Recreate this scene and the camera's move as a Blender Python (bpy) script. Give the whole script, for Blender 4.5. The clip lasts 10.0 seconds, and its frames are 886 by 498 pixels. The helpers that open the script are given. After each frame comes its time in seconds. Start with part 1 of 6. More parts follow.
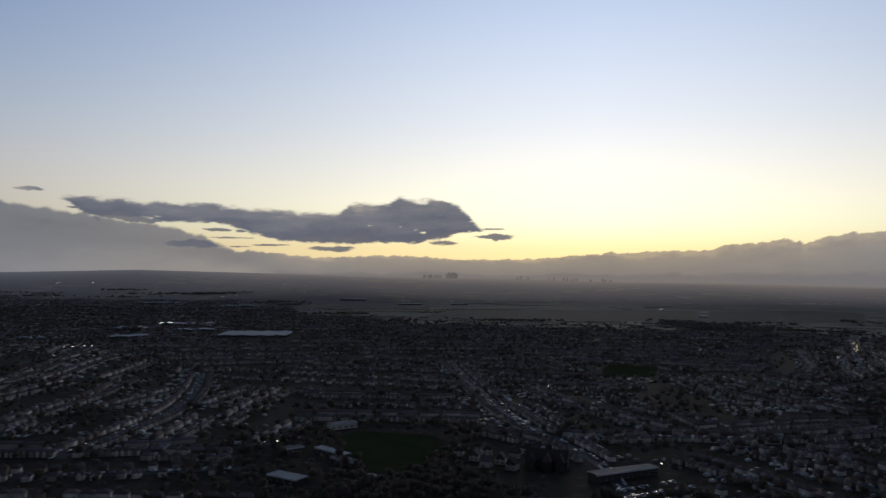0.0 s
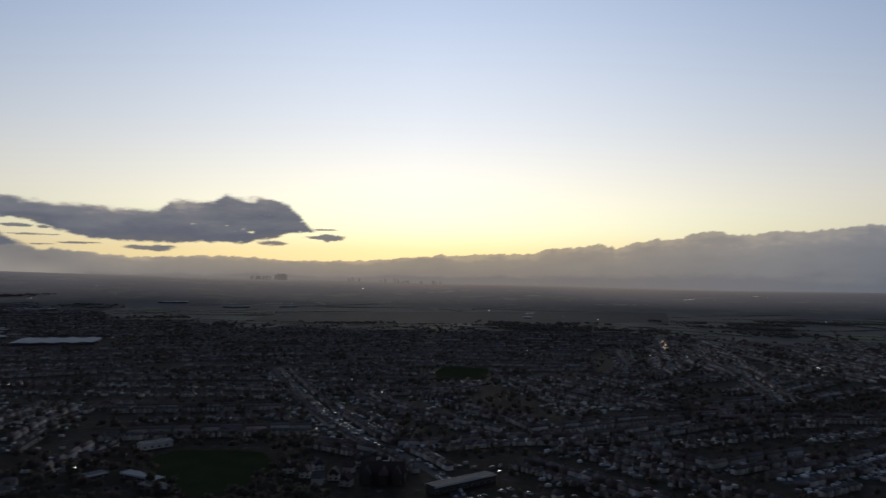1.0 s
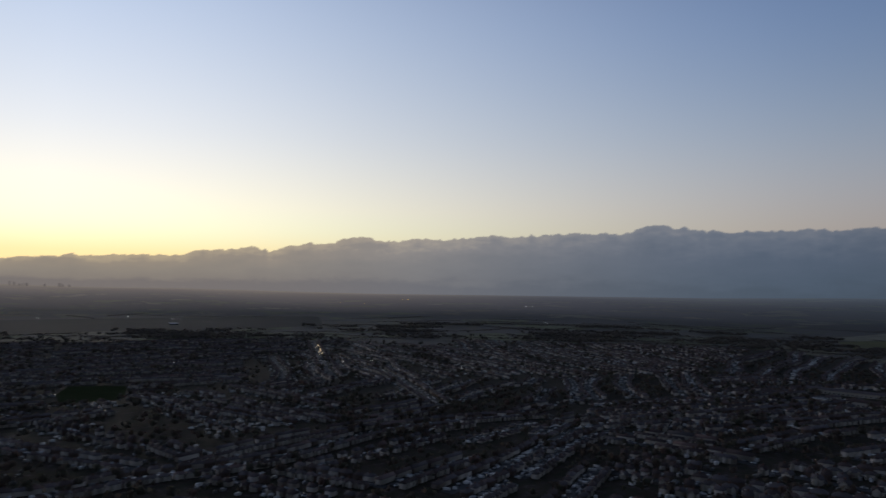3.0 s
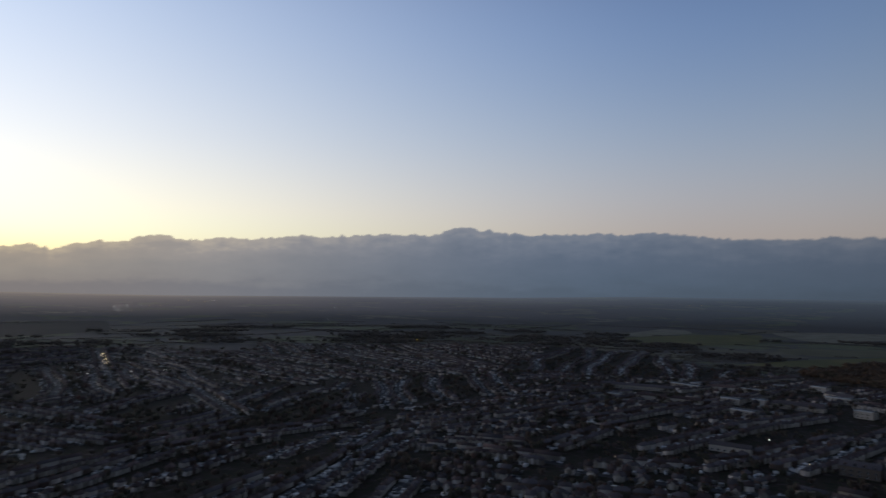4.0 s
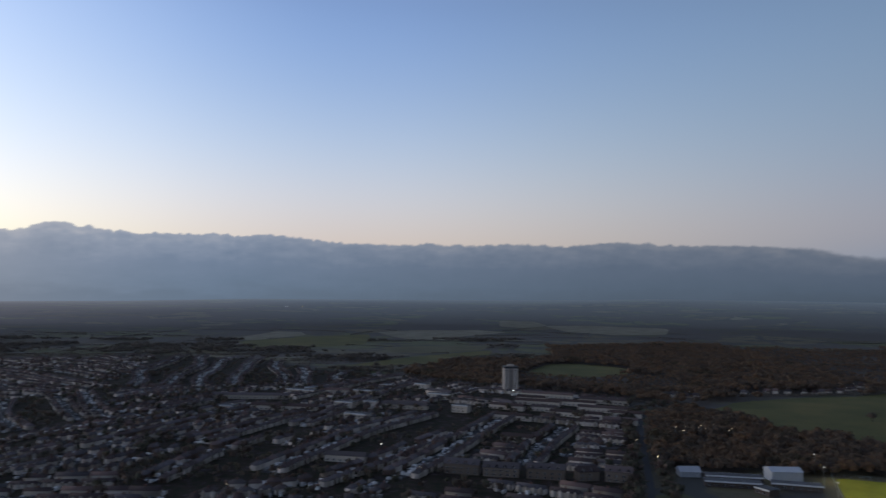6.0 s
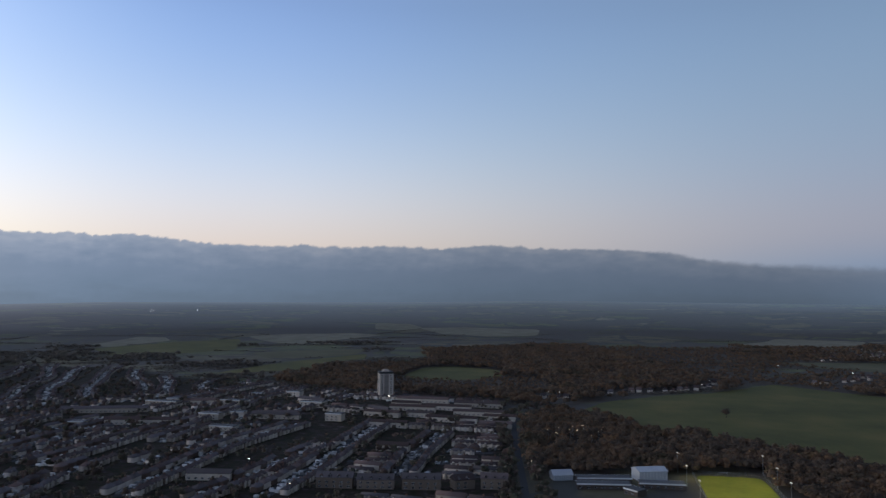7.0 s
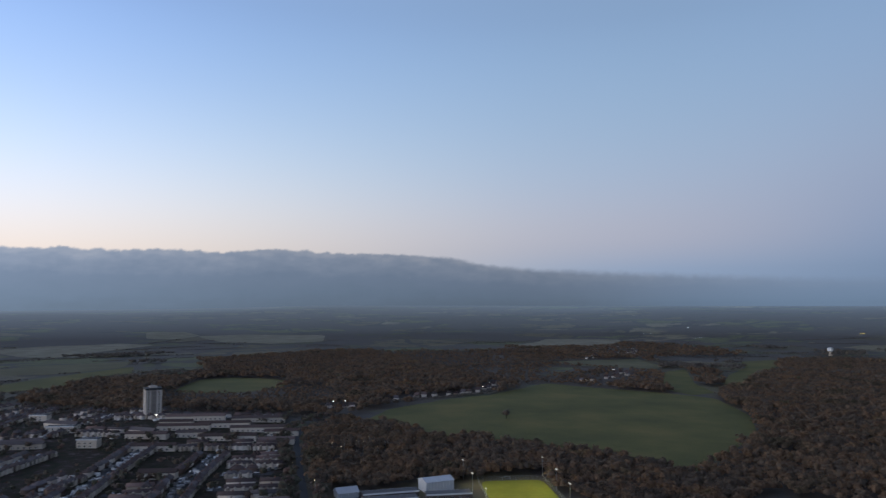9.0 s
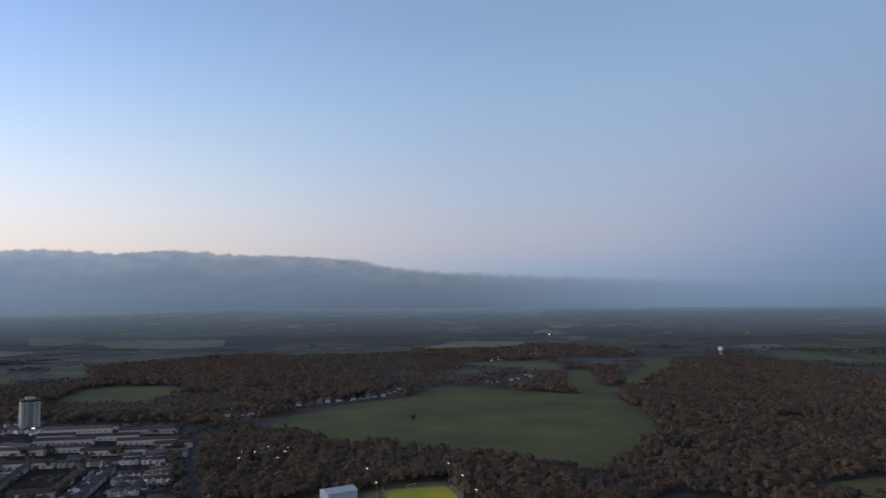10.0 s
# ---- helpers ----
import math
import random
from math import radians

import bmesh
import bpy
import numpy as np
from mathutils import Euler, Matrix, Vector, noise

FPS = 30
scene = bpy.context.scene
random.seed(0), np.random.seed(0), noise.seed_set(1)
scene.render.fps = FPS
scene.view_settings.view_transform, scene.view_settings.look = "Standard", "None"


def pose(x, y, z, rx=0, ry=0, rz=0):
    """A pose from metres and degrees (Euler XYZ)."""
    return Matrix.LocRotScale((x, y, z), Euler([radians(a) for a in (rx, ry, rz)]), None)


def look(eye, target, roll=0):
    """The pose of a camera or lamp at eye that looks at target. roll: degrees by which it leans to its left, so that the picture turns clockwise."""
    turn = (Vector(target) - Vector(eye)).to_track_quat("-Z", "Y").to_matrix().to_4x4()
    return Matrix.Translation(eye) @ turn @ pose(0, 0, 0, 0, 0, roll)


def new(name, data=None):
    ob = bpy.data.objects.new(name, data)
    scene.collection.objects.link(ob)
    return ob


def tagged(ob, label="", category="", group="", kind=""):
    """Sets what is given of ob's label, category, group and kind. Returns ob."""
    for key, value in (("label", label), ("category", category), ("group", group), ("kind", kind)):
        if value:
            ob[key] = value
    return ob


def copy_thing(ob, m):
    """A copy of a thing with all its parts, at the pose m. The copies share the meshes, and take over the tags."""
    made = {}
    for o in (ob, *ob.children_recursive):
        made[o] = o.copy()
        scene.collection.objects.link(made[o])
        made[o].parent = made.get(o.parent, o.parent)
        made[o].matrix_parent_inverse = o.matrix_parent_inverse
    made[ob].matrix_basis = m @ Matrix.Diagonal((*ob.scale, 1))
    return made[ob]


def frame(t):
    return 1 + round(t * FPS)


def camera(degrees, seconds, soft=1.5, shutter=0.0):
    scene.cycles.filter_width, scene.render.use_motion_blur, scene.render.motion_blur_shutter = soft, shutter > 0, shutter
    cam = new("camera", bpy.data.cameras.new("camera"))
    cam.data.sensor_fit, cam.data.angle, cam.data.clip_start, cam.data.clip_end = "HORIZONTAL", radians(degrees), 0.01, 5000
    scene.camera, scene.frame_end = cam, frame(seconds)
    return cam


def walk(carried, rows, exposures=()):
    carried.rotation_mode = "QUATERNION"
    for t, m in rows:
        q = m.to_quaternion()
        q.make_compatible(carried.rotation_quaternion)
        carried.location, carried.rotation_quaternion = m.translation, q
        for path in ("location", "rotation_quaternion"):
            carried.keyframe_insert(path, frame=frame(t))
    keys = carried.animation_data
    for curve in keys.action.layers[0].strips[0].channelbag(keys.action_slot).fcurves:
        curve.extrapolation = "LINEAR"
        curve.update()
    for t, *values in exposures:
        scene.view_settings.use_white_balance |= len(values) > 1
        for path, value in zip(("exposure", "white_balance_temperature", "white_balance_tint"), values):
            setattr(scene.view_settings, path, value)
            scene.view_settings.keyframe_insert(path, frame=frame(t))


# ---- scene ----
cam = camera(62.2, 10.0, soft=1.35, shutter=0.35)
# seconds, x, y, z, yaw, pitch, roll
PATH = [
    (0.0, 0.00, 0.00, 120.00, 0.00, 1.91, -0.58),
    (0.5, -0.65, 13.27, 120.35, -5.78, 2.03, -0.74),
    (1.0, -0.98, 26.69, 120.68, -13.13, 2.20, -0.88),
    (1.5, -0.28, 40.08, 120.99, -19.91, 2.36, -0.98),
    (2.0, 2.13, 53.45, 121.30, -27.00, 2.55, -1.03),
    (2.5, 5.70, 66.46, 121.62, -33.30, 2.74, -1.12),
    (2.7, 8.54, 71.88, 121.75, -35.96, 2.81, -1.14),
    (3.8, 34.83, 99.79, 122.67, -51.12, 3.15, -0.99),
    (4.0, 39.87, 103.45, 122.89, -54.54, 3.21, -0.93),
    (4.5, 51.22, 110.06, 123.55, -61.85, 3.37, -0.78),
    (5.0, 62.50, 115.25, 124.41, -67.89, 3.48, -0.65),
    (5.5, 73.82, 119.10, 125.48, -75.25, 3.58, -0.56),
    (6.0, 84.69, 121.99, 126.74, -83.84, 3.69, -0.57),
    (6.2, 88.46, 122.18, 127.33, -86.78, 3.73, -0.56),
    (7.3, 105.05, 122.53, 130.52, -95.40, 3.94, -0.24),
    (7.5, 108.03, 122.53, 130.89, -96.93, 3.97, -0.17),
    (8.0, 116.09, 121.03, 131.38, -101.30, 4.05, -0.04),
    (8.5, 124.08, 119.03, 131.65, -105.91, 4.14, 0.08),
    (9.0, 131.48, 116.21, 131.78, -110.02, 4.24, 0.28),
    (9.5, 138.59, 112.68, 131.91, -113.60, 4.32, 0.40),
    (10.0, 145.73, 109.20, 132.07, -117.27, 4.38, 0.54),
]
EXPOSURE = [(0.0, -0.5), (2.5, -0.62), (4.5, -0.16), (6.0, 0.35), (7.5, 0.67), (10.0, 0.95)]
walk(cam, [(t, pose(x, y, z, 90 + pitch, roll, yaw)) for t, x, y, z, yaw, pitch, roll in PATH], EXPOSURE)

# ---- world and sun: clear dusk sky, the sun just down behind the cloud ----
SUN_AZ = 11.5          # degrees to the right of +y
SUN_DIR = (math.sin(radians(SUN_AZ)), math.cos(radians(SUN_AZ)), 0.0)


def lin(r, g, b, k=1.0):
    """8-bit display colour to linear."""
    f = lambda c: (c / 12.92 if c <= 0.04045 else ((c + 0.055) / 1.055) ** 2.4)
    return (f(r / 255) * k, f(g / 255) * k, f(b / 255) * k, 1.0)


world = bpy.data.worlds.new("dusk_sky")
scene.world = world
world.use_nodes = True
wt = world.node_tree
wt.nodes.clear()


def wmath(op, a, b=None, c=None, clamp=False):
    n = wt.nodes.new("ShaderNodeMath")
    n.operation, n.use_clamp = op, clamp
    for i, v in enumerate((a, b, c)):
        if v is None:
            continue
        if isinstance(v, (int, float)):
            n.inputs[i].default_value = v
        else:
            wt.links.new(v, n.inputs[i])
    return n.outputs[0]


def wramp(fac, stops):
    n = wt.nodes.new("ShaderNodeValToRGB")
    n.color_ramp.interpolation = "B_SPLINE" if len(stops) > 3 else "LINEAR"
    e = n.color_ramp.elements
    while len(e) < len(stops):
        e.new(1.0)
    for el, (p, c) in zip(e, stops):
        el.position, el.color = p, c
    wt.links.new(fac, n.inputs[0])
    return n.outputs[0]


coord = wt.nodes.new("ShaderNodeTexCoord")
sep = wt.nodes.new("ShaderNodeSeparateXYZ")
wt.links.new(coord.outputs["Generated"], sep.inputs[0])
up = sep.outputs[2]
flat = wmath("SQRT", wmath("ADD", wmath("MULTIPLY", sep.outputs[0], sep.outputs[0]), wmath("ADD", wmath("MULTIPLY", sep.outputs[1], sep.outputs[1]), 1e-6)))
toward = wmath("DIVIDE", wmath("ADD", wmath("MULTIPLY", sep.outputs[0], SUN_DIR[0]), wmath("MULTIPLY", sep.outputs[1], SUN_DIR[1])), flat)
away = wmath("DIVIDE", wmath("ARCCOSINE", toward), math.pi)      # 0 at the sun's azimuth, 1 opposite
elev = wmath("DIVIDE", wmath("ARCSINE", up), math.pi / 2)         # 0 horizon, 1 zenith
height = wmath("POWER", wmath("MAXIMUM", elev, 0.0), 0.5)         # finer steps near the horizon


def at(deg):
    return (deg / 90.0) ** 0.5


SUNSIDE = [(at(0), lin(244, 214, 150)), (at(2), lin(252, 232, 170)), (at(4), lin(255, 252, 222, 1.08)), (at(7), lin(250, 248, 238)),
           (at(11), lin(226, 232, 242)), (at(17), lin(198, 212, 236)), (at(24), lin(168, 188, 224)), (at(45), lin(94, 108, 146)), (1.0, lin(82, 93, 119))]
SIDE = [(at(0), lin(215, 201, 190, 0.76)), (at(4), lin(218, 206, 197, 0.79)), (at(7), lin(203, 205, 211, 0.9)), (at(11), lin(170, 188, 210)),
        (at(16), lin(141, 168, 206)), (at(22), lin(118, 150, 199)), (at(45), lin(92, 105, 138)), (1.0, lin(82, 93, 119))]
ANTI = [(at(0), lin(102, 127, 157)), (at(2.5), lin(120, 142, 172)), (at(5), lin(152, 153, 170)), (at(9), lin(142, 158, 184)),
        (at(14), lin(132, 156, 186)), (at(21), lin(118, 147, 184)), (at(45), lin(92, 105, 138)), (1.0, lin(82, 93, 119))]
SHADOW = [(at(0), lin(94, 112, 135)), (at(2.5), lin(100, 125, 157)), (at(5), lin(104, 132, 171)), (at(8), lin(125, 139, 170)),
          (at(11), lin(131, 147, 177)), (at(16), lin(126, 150, 185)), (at(24), lin(119, 149, 189)), (at(45), lin(92, 105, 138)), (1.0, lin(82, 93, 119))]
a, b, c, shadow = (wramp(height, s) for s in (SUNSIDE, SIDE, ANTI, SHADOW))


def wmix(f, x, y):
    n = wt.nodes.new("ShaderNodeMix")
    n.data_type = "RGBA"
    wt.links.new(f, n.inputs[0])
    wt.links.new(x, n.inputs[6])
    wt.links.new(y, n.inputs[7])
    return n.outputs[2]


def wstep(x, lo, hi):
    n = wt.nodes.new("ShaderNodeMapRange")
    n.interpolation_type = "SMOOTHSTEP"
    wt.links.new(x, n.inputs[0])
    n.inputs[1].default_value, n.inputs[2].default_value = lo, hi
    return n.outputs[0]


sky_col = wmix(wstep(away, 66 / 180, 118 / 180), wmix(wstep(away, 4 / 180, 66 / 180), a, b), c)
# the blue shadow of the earth low in the east
sky_col = wmix(wstep(away, 112 / 180, 142 / 180), sky_col, shadow)
# brighter towards the sunset, dimmer away from it
gain = wramp(away, [(d / 180, (0.5 * g, 0.495 * g, (0.505 if 40 < d < 80 else 0.479) * g, 1)) for d, g in ((0, 1.65), (22, 1.37), (50, 1.0), (70, 0.85), (85, 0.78), (105, 0.73), (138, 0.67), (160, 0.36), (180, 0.28))])
mul = wt.nodes.new("ShaderNodeMix")
mul.data_type, mul.blend_type = "RGBA", "MULTIPLY"
mul.inputs[0].default_value = 1.0
wt.links.new(sky_col, mul.inputs[6])
wt.links.new(gain, mul.inputs[7])
sky_col = mul.outputs[2]
nishita = wt.nodes.new("ShaderNodeTexSky")
nishita.sky_type, nishita.sun_disc = "NISHITA", False
nishita.sun_elevation, nishita.sun_rotation = radians(0.5), radians(SUN_AZ)
bg1, bg2, add, out = (wt.nodes.new(k) for k in ("ShaderNodeBackground", "ShaderNodeBackground", "ShaderNodeAddShader", "ShaderNodeOutputWorld"))
wt.links.new(sky_col, bg1.inputs[0])
wt.links.new(nishita.outputs[0], bg2.inputs[0])
bg1.inputs[1].default_value, bg2.inputs[1].default_value = 2.0, 0.01
wt.links.new(bg1.outputs[0], add.inputs[0])
wt.links.new(bg2.outputs[0], add.inputs[1])
wt.links.new(add.outputs[0], out.inputs[0])

sun = new("sun", bpy.data.lights.new("sun", "SUN"))
sun.data.energy, sun.data.angle, sun.data.color = 0.5, radians(16), (1.0, 0.84, 0.66)
sun.matrix_world = look((0, 0, 0), (-SUN_DIR[0], -SUN_DIR[1], -0.09))

# ---- materials ----
def material(name):
    m = bpy.data.materials.new(name)
    m.use_nodes = True
    t = m.node_tree
    return m, t, t.nodes["Principled BSDF"]


def link_noise(t, vec, scale, detail=4.0, rough=0.6):
    n = t.nodes.new("ShaderNodeTexNoise")
    n.inputs["Scale"].default_value, n.inputs["Detail"].default_value, n.inputs["Roughness"].default_value = scale, detail, rough
    t.links.new(vec, n.inputs["Vector"])
    return n.outputs[0]


def ramp(t, fac, stops, constant=False):
    n = t.nodes.new("ShaderNodeValToRGB")
    if constant:
        n.color_ramp.interpolation = "CONSTANT"
    e = n.color_ramp.elements
    while len(e) < len(stops):
        e.new(1.0)
    for el, (p, c) in zip(e, stops):
        el.position, el.color = p, (*c[:3], 1.0)
    t.links.new(fac, n.inputs[0])
    return n.outputs[0]


def mixc(t, fac, x, y, mode="MIX"):
    n = t.nodes.new("ShaderNodeMix")
    n.data_type, n.blend_type = "RGBA", mode
    for i, v in ((0, fac), (6, x), (7, y)):
        if isinstance(v, (int, float)):
            n.inputs[i].default_value = v
        elif isinstance(v, tuple):
            n.inputs[i].default_value = (*v[:3], 1.0)
        else:
            t.links.new(v, n.inputs[i])
    return n.outputs[2]


def math_node(t, op, a, b=0.0, clamp=False):
    n = t.nodes.new("ShaderNodeMath")
    n.operation, n.use_clamp = op, clamp
    for i, v in ((0, a), (1, b)):
        if isinstance(v, (int, float)):
            n.inputs[i].default_value = v
        else:
            t.links.new(v, n.inputs[i])
    return n.outputs[0]


def surface(name, stops, scale=0.6, rough=0.85, spec=0.3, pick="object", big=0.05, bump=0.0, metal=0.0, stain=0.35):
    """Colour picked per object or per island from stops, broken by grain and by larger stains."""
    m, t, p = material(name)
    geo = t.nodes.new("ShaderNodeNewGeometry")
    pos = geo.outputs["Position"]
    fine, wide = link_noise(t, pos, scale, 5.0), link_noise(t, pos, big, 3.0)
    if pick == "object":
        r = t.nodes.new("ShaderNodeObjectInfo").outputs["Random"]
    elif pick == "island":
        r = geo.outputs["Random Per Island"]
    elif pick == "wide":
        r = wide
    else:
        r = fine
    col = ramp(t, r, stops)
    g = math_node(t, "ADD", math_node(t, "MULTIPLY", fine, stain), math_node(t, "MULTIPLY", wide, stain))
    col = mixc(t, 1.0, col, ramp(t, g, [(0.0, (0.62, 0.62, 0.64)), (1.0, (1.35, 1.33, 1.28))]), "MULTIPLY")
    t.links.new(col, p.inputs["Base Color"])
    p.inputs["Roughness"].default_value, p.inputs["Metallic"].default_value = rough, metal
    p.inputs["Specular IOR Level"].default_value = spec
    if bump:
        b = t.nodes.new("ShaderNodeBump")
        b.inputs["Strength"].default_value, b.inputs["Distance"].default_value = bump, 0.1
        t.links.new(fine, b.inputs["Height"])
        t.links.new(b.outputs[0], p.inputs["Normal"])
    return m


def foliage(name, stops, patch=0.045):
    """Thin leaves and twigs: colour from patches of several trees, one tree and the single clump."""
    m, t, p = material(name)
    geo = t.nodes.new("ShaderNodeNewGeometry")
    pos = geo.outputs["Position"]
    wide, mid = link_noise(t, pos, patch, 2.0), link_noise(t, pos, 0.16, 2.0)
    f = math_node(t, "ADD", math_node(t, "MULTIPLY", wide, 0.8), math_node(t, "MULTIPLY", mid, 0.2))
    isl = geo.outputs["Random Per Island"]
    f = math_node(t, "ADD", f, math_node(t, "MULTIPLY", math_node(t, "SUBTRACT", isl, 0.5), 0.05), True)
    col = ramp(t, f, stops)
    col = mixc(t, 1.0, col, ramp(t, isl, [(0.0, (0.88, 0.88, 0.88)), (1.0, (1.12, 1.12, 1.12))]), "MULTIPLY")
    t.links.new(col, p.inputs["Base Color"])
    p.inputs["Roughness"].default_value, p.inputs["Specular IOR Level"].default_value = 0.9, 0.1
    tl, mx, out_ = t.nodes.new("ShaderNodeBsdfTranslucent"), t.nodes.new("ShaderNodeMixShader"), t.nodes["Material Output"]
    t.links.new(col, tl.inputs[0])
    mx.inputs[0].default_value = 0.5
    t.links.new(p.outputs[0], mx.inputs[1])
    t.links.new(tl.outputs[0], mx.inputs[2])
    t.links.new(mx.outputs[0], out_.inputs[0])
    return m


def glow(name, colour, strength):
    m, t, p = material(name)
    p.inputs["Base Color"].default_value = (0.1, 0.1, 0.1, 1)
    p.inputs["Emission Color"].default_value, p.inputs["Emission Strength"].default_value = (*colour, 1), strength
    return m


BRICKISH = [(0.0, (0.095, 0.061, 0.046)), (0.38, (0.148, 0.098, 0.074)), (0.5, (0.276, 0.216, 0.170)), (0.62, (0.488, 0.412, 0.340)), (1.0, (0.806, 0.696, 0.598))]
TILES = [(0.0, (0.074, 0.055, 0.050)), (0.35, (0.104, 0.072, 0.065)), (0.6, (0.099, 0.085, 0.083)), (0.85, (0.137, 0.118, 0.120)), (1.0, (0.188, 0.121, 0.101))]
M_WALL = surface("house_wall", BRICKISH, 1.2, 0.85)
M_WALL_FAR = surface("house_wall_far", BRICKISH, 0.8, 0.85, pick="island")
M_ROOF = surface("clay_roof_tiles", TILES, 1.5, 0.85, 0.08, bump=0.3)
M_ROOF_FAR = surface("clay_roof_tiles_far", TILES, 0.8, 0.82, 0.15, pick="island")
M_BRICK = surface("chimney_brick", [(0, (0.12, 0.06, 0.045)), (1, (0.2, 0.11, 0.08))], 2.0, 0.9)
M_RENDER = surface("pale_render", [(0, (0.451, 0.384, 0.314)), (1, (0.776, 0.673, 0.560))], 0.7, 0.8)
M_RENDER_FAR = surface("pale_render_far", [(0, (0.206, 0.171, 0.135)), (0.5, (0.410, 0.353, 0.286)), (1, (0.725, 0.627, 0.530))], 0.4, 0.8, pick="island")
M_CONCRETE = surface("concrete_panel", [(0, (0.504, 0.439, 0.373)), (1, (0.600, 0.532, 0.463))], 0.6, 0.85, big=0.12)
M_PANEL = surface("grey_infill_panel", [(0, (0.270, 0.234, 0.211)), (1, (0.365, 0.319, 0.288))], 0.6, 0.8, big=0.12)
M_BROWNBRICK = surface("brown_brick", [(0, (0.17, 0.13, 0.1)), (1, (0.27, 0.21, 0.165))], 1.0, 0.85)
M_DIMBRICK = surface("dark_brown_brick", [(0, (0.07, 0.05, 0.042)), (1, (0.11, 0.085, 0.07))], 1.0, 0.85)
M_DARK = surface("dark_cladding", [(0, (0.05, 0.048, 0.05)), (1, (0.09, 0.085, 0.085))], 0.8, 0.7)
M_FELT = surface("flat_roof_felt", [(0, (0.050, 0.050, 0.053)), (1, (0.101, 0.101, 0.106))], 0.4, 0.75, 0.3)
M_SHEET = surface("pale_metal_sheet", [(0, (0.36, 0.37, 0.39)), (1, (0.5, 0.52, 0.55))], 0.5, 0.5, 0.4, big=0.1)
M_SHED_ROOF = surface("dull_sheet_roof", [(0, (0.16, 0.165, 0.175)), (1, (0.26, 0.27, 0.285))], 0.3, 0.6, 0.3, big=0.06)
M_HEAD = glow("floodlight_glass", (1.0, 0.93, 0.75), 0.5)
M_ASPHALT = surface("damp_asphalt", [(0, (0.04, 0.04, 0.042)), (1, (0.06, 0.06, 0.062))], 0.5, 0.8, 0.12, pick="fine", big=0.04)
M_PAVE = surface("pavement_slabs", [(0, (0.050, 0.049, 0.048)), (1, (0.088, 0.085, 0.083))], 0.4, 0.85, 0.1, pick="fine", big=0.05)
M_GRASS = surface("meadow_grass", [(0.25, (0.069, 0.072, 0.024)), (0.5, (0.094, 0.089, 0.029)), (0.75, (0.128, 0.103, 0.035))], 0.35, 0.9, 0.15, pick="wide", big=0.011, stain=0.6)
M_TURF = surface("playing_field_turf", [(0.2, (0.031, 0.041, 0.018)), (0.8, (0.045, 0.052, 0.026))], 0.3, 0.95, 0.0, pick="wide", big=0.03)
M_STUBBLE = surface("pale_stubble", [(0.2, (0.161, 0.143, 0.092)), (0.8, (0.248, 0.224, 0.157))], 0.1, 0.9, 0.15, pick="wide", big=0.02)
M_DULL = surface("dull_winter_grass", [(0.2, (0.086, 0.080, 0.043)), (0.8, (0.120, 0.108, 0.059))], 0.1, 0.9, 0.15, pick="wide", big=0.012, stain=0.6)
M_PLOUGH = surface("brown_plough_land", [(0.2, (0.033, 0.029, 0.022)), (0.8, (0.044, 0.039, 0.029))], 0.1, 0.9, 0.15, pick="wide", big=0.008)
M_BARK = surface("bark", [(0, (0.05, 0.04, 0.03)), (1, (0.09, 0.075, 0.06))], 2.0, 0.9)
M_WOOD_LEAF = foliage("autumn_wood", [(0.3, (0.086, 0.072, 0.048)), (0.4, (0.146, 0.106, 0.073)), (0.46, (0.207, 0.127, 0.079)), (0.51, (0.162, 0.120, 0.087)), (0.56, (0.127, 0.098, 0.075)), (0.62, (0.228, 0.134, 0.080)), (0.72, (0.130, 0.115, 0.066))], 0.014)
M_HEDGE_LEAF = foliage("hedgerow_leaf", [(0.3, (0.134, 0.118, 0.096)), (0.5, (0.166, 0.138, 0.115)), (0.7, (0.146, 0.137, 0.103))])
M_TOWN_LEAF = foliage("garden_trees", [(0.25, (0.076, 0.074, 0.054)), (0.42, (0.142, 0.104, 0.084)), (0.52, (0.101, 0.101, 0.072)), (0.62, (0.167, 0.118, 0.101)), (0.75, (0.192, 0.113, 0.080))])
M_CAR = surface("car_paint", [(0, (0.03, 0.03, 0.035)), (0.3, (0.12, 0.12, 0.13)), (0.5, (0.4, 0.41, 0.42)), (0.7, (0.6, 0.6, 0.6)), (0.85, (0.12, 0.02, 0.02)), (1, (0.03, 0.05, 0.15))], 1.0, 0.25, 0.6, stain=0.1)
M_CAR_FAR = surface("car_paint_far", [(0, (0.03, 0.03, 0.035)), (0.4, (0.2, 0.2, 0.2)), (0.6, (0.6, 0.6, 0.6)), (1, (0.7, 0.7, 0.7))], 1.0, 0.25, 0.6, pick="island", stain=0.1)
M_TYRE = surface("tyre_rubber", [(0, (0.02, 0.02, 0.02)), (1, (0.03, 0.03, 0.03))], 2.0, 0.8)
M_STEEL = surface("galvanised_steel", [(0, (0.3, 0.31, 0.32)), (1, (0.36, 0.37, 0.38))], 2.0, 0.45, 0.5, metal=0.7)
M_WHITE = surface("white_upvc", [(0, (0.65, 0.65, 0.65)), (1, (0.75, 0.75, 0.75))], 2.0, 0.4)
M_WARM = glow("warm_lamp", (1.0, 0.75, 0.42), 3.6)
M_COOL = glow("white_lamp", (1.0, 0.95, 0.85), 4.0)
M_AMBER = glow("amber_lamp", (1.0, 0.62, 0.08), 5.0)
M_FARLAMP = glow("far_white_lamp", (1.0, 0.96, 0.88), 7.0)
M_GLASS, _t, _p = material("window_glass")
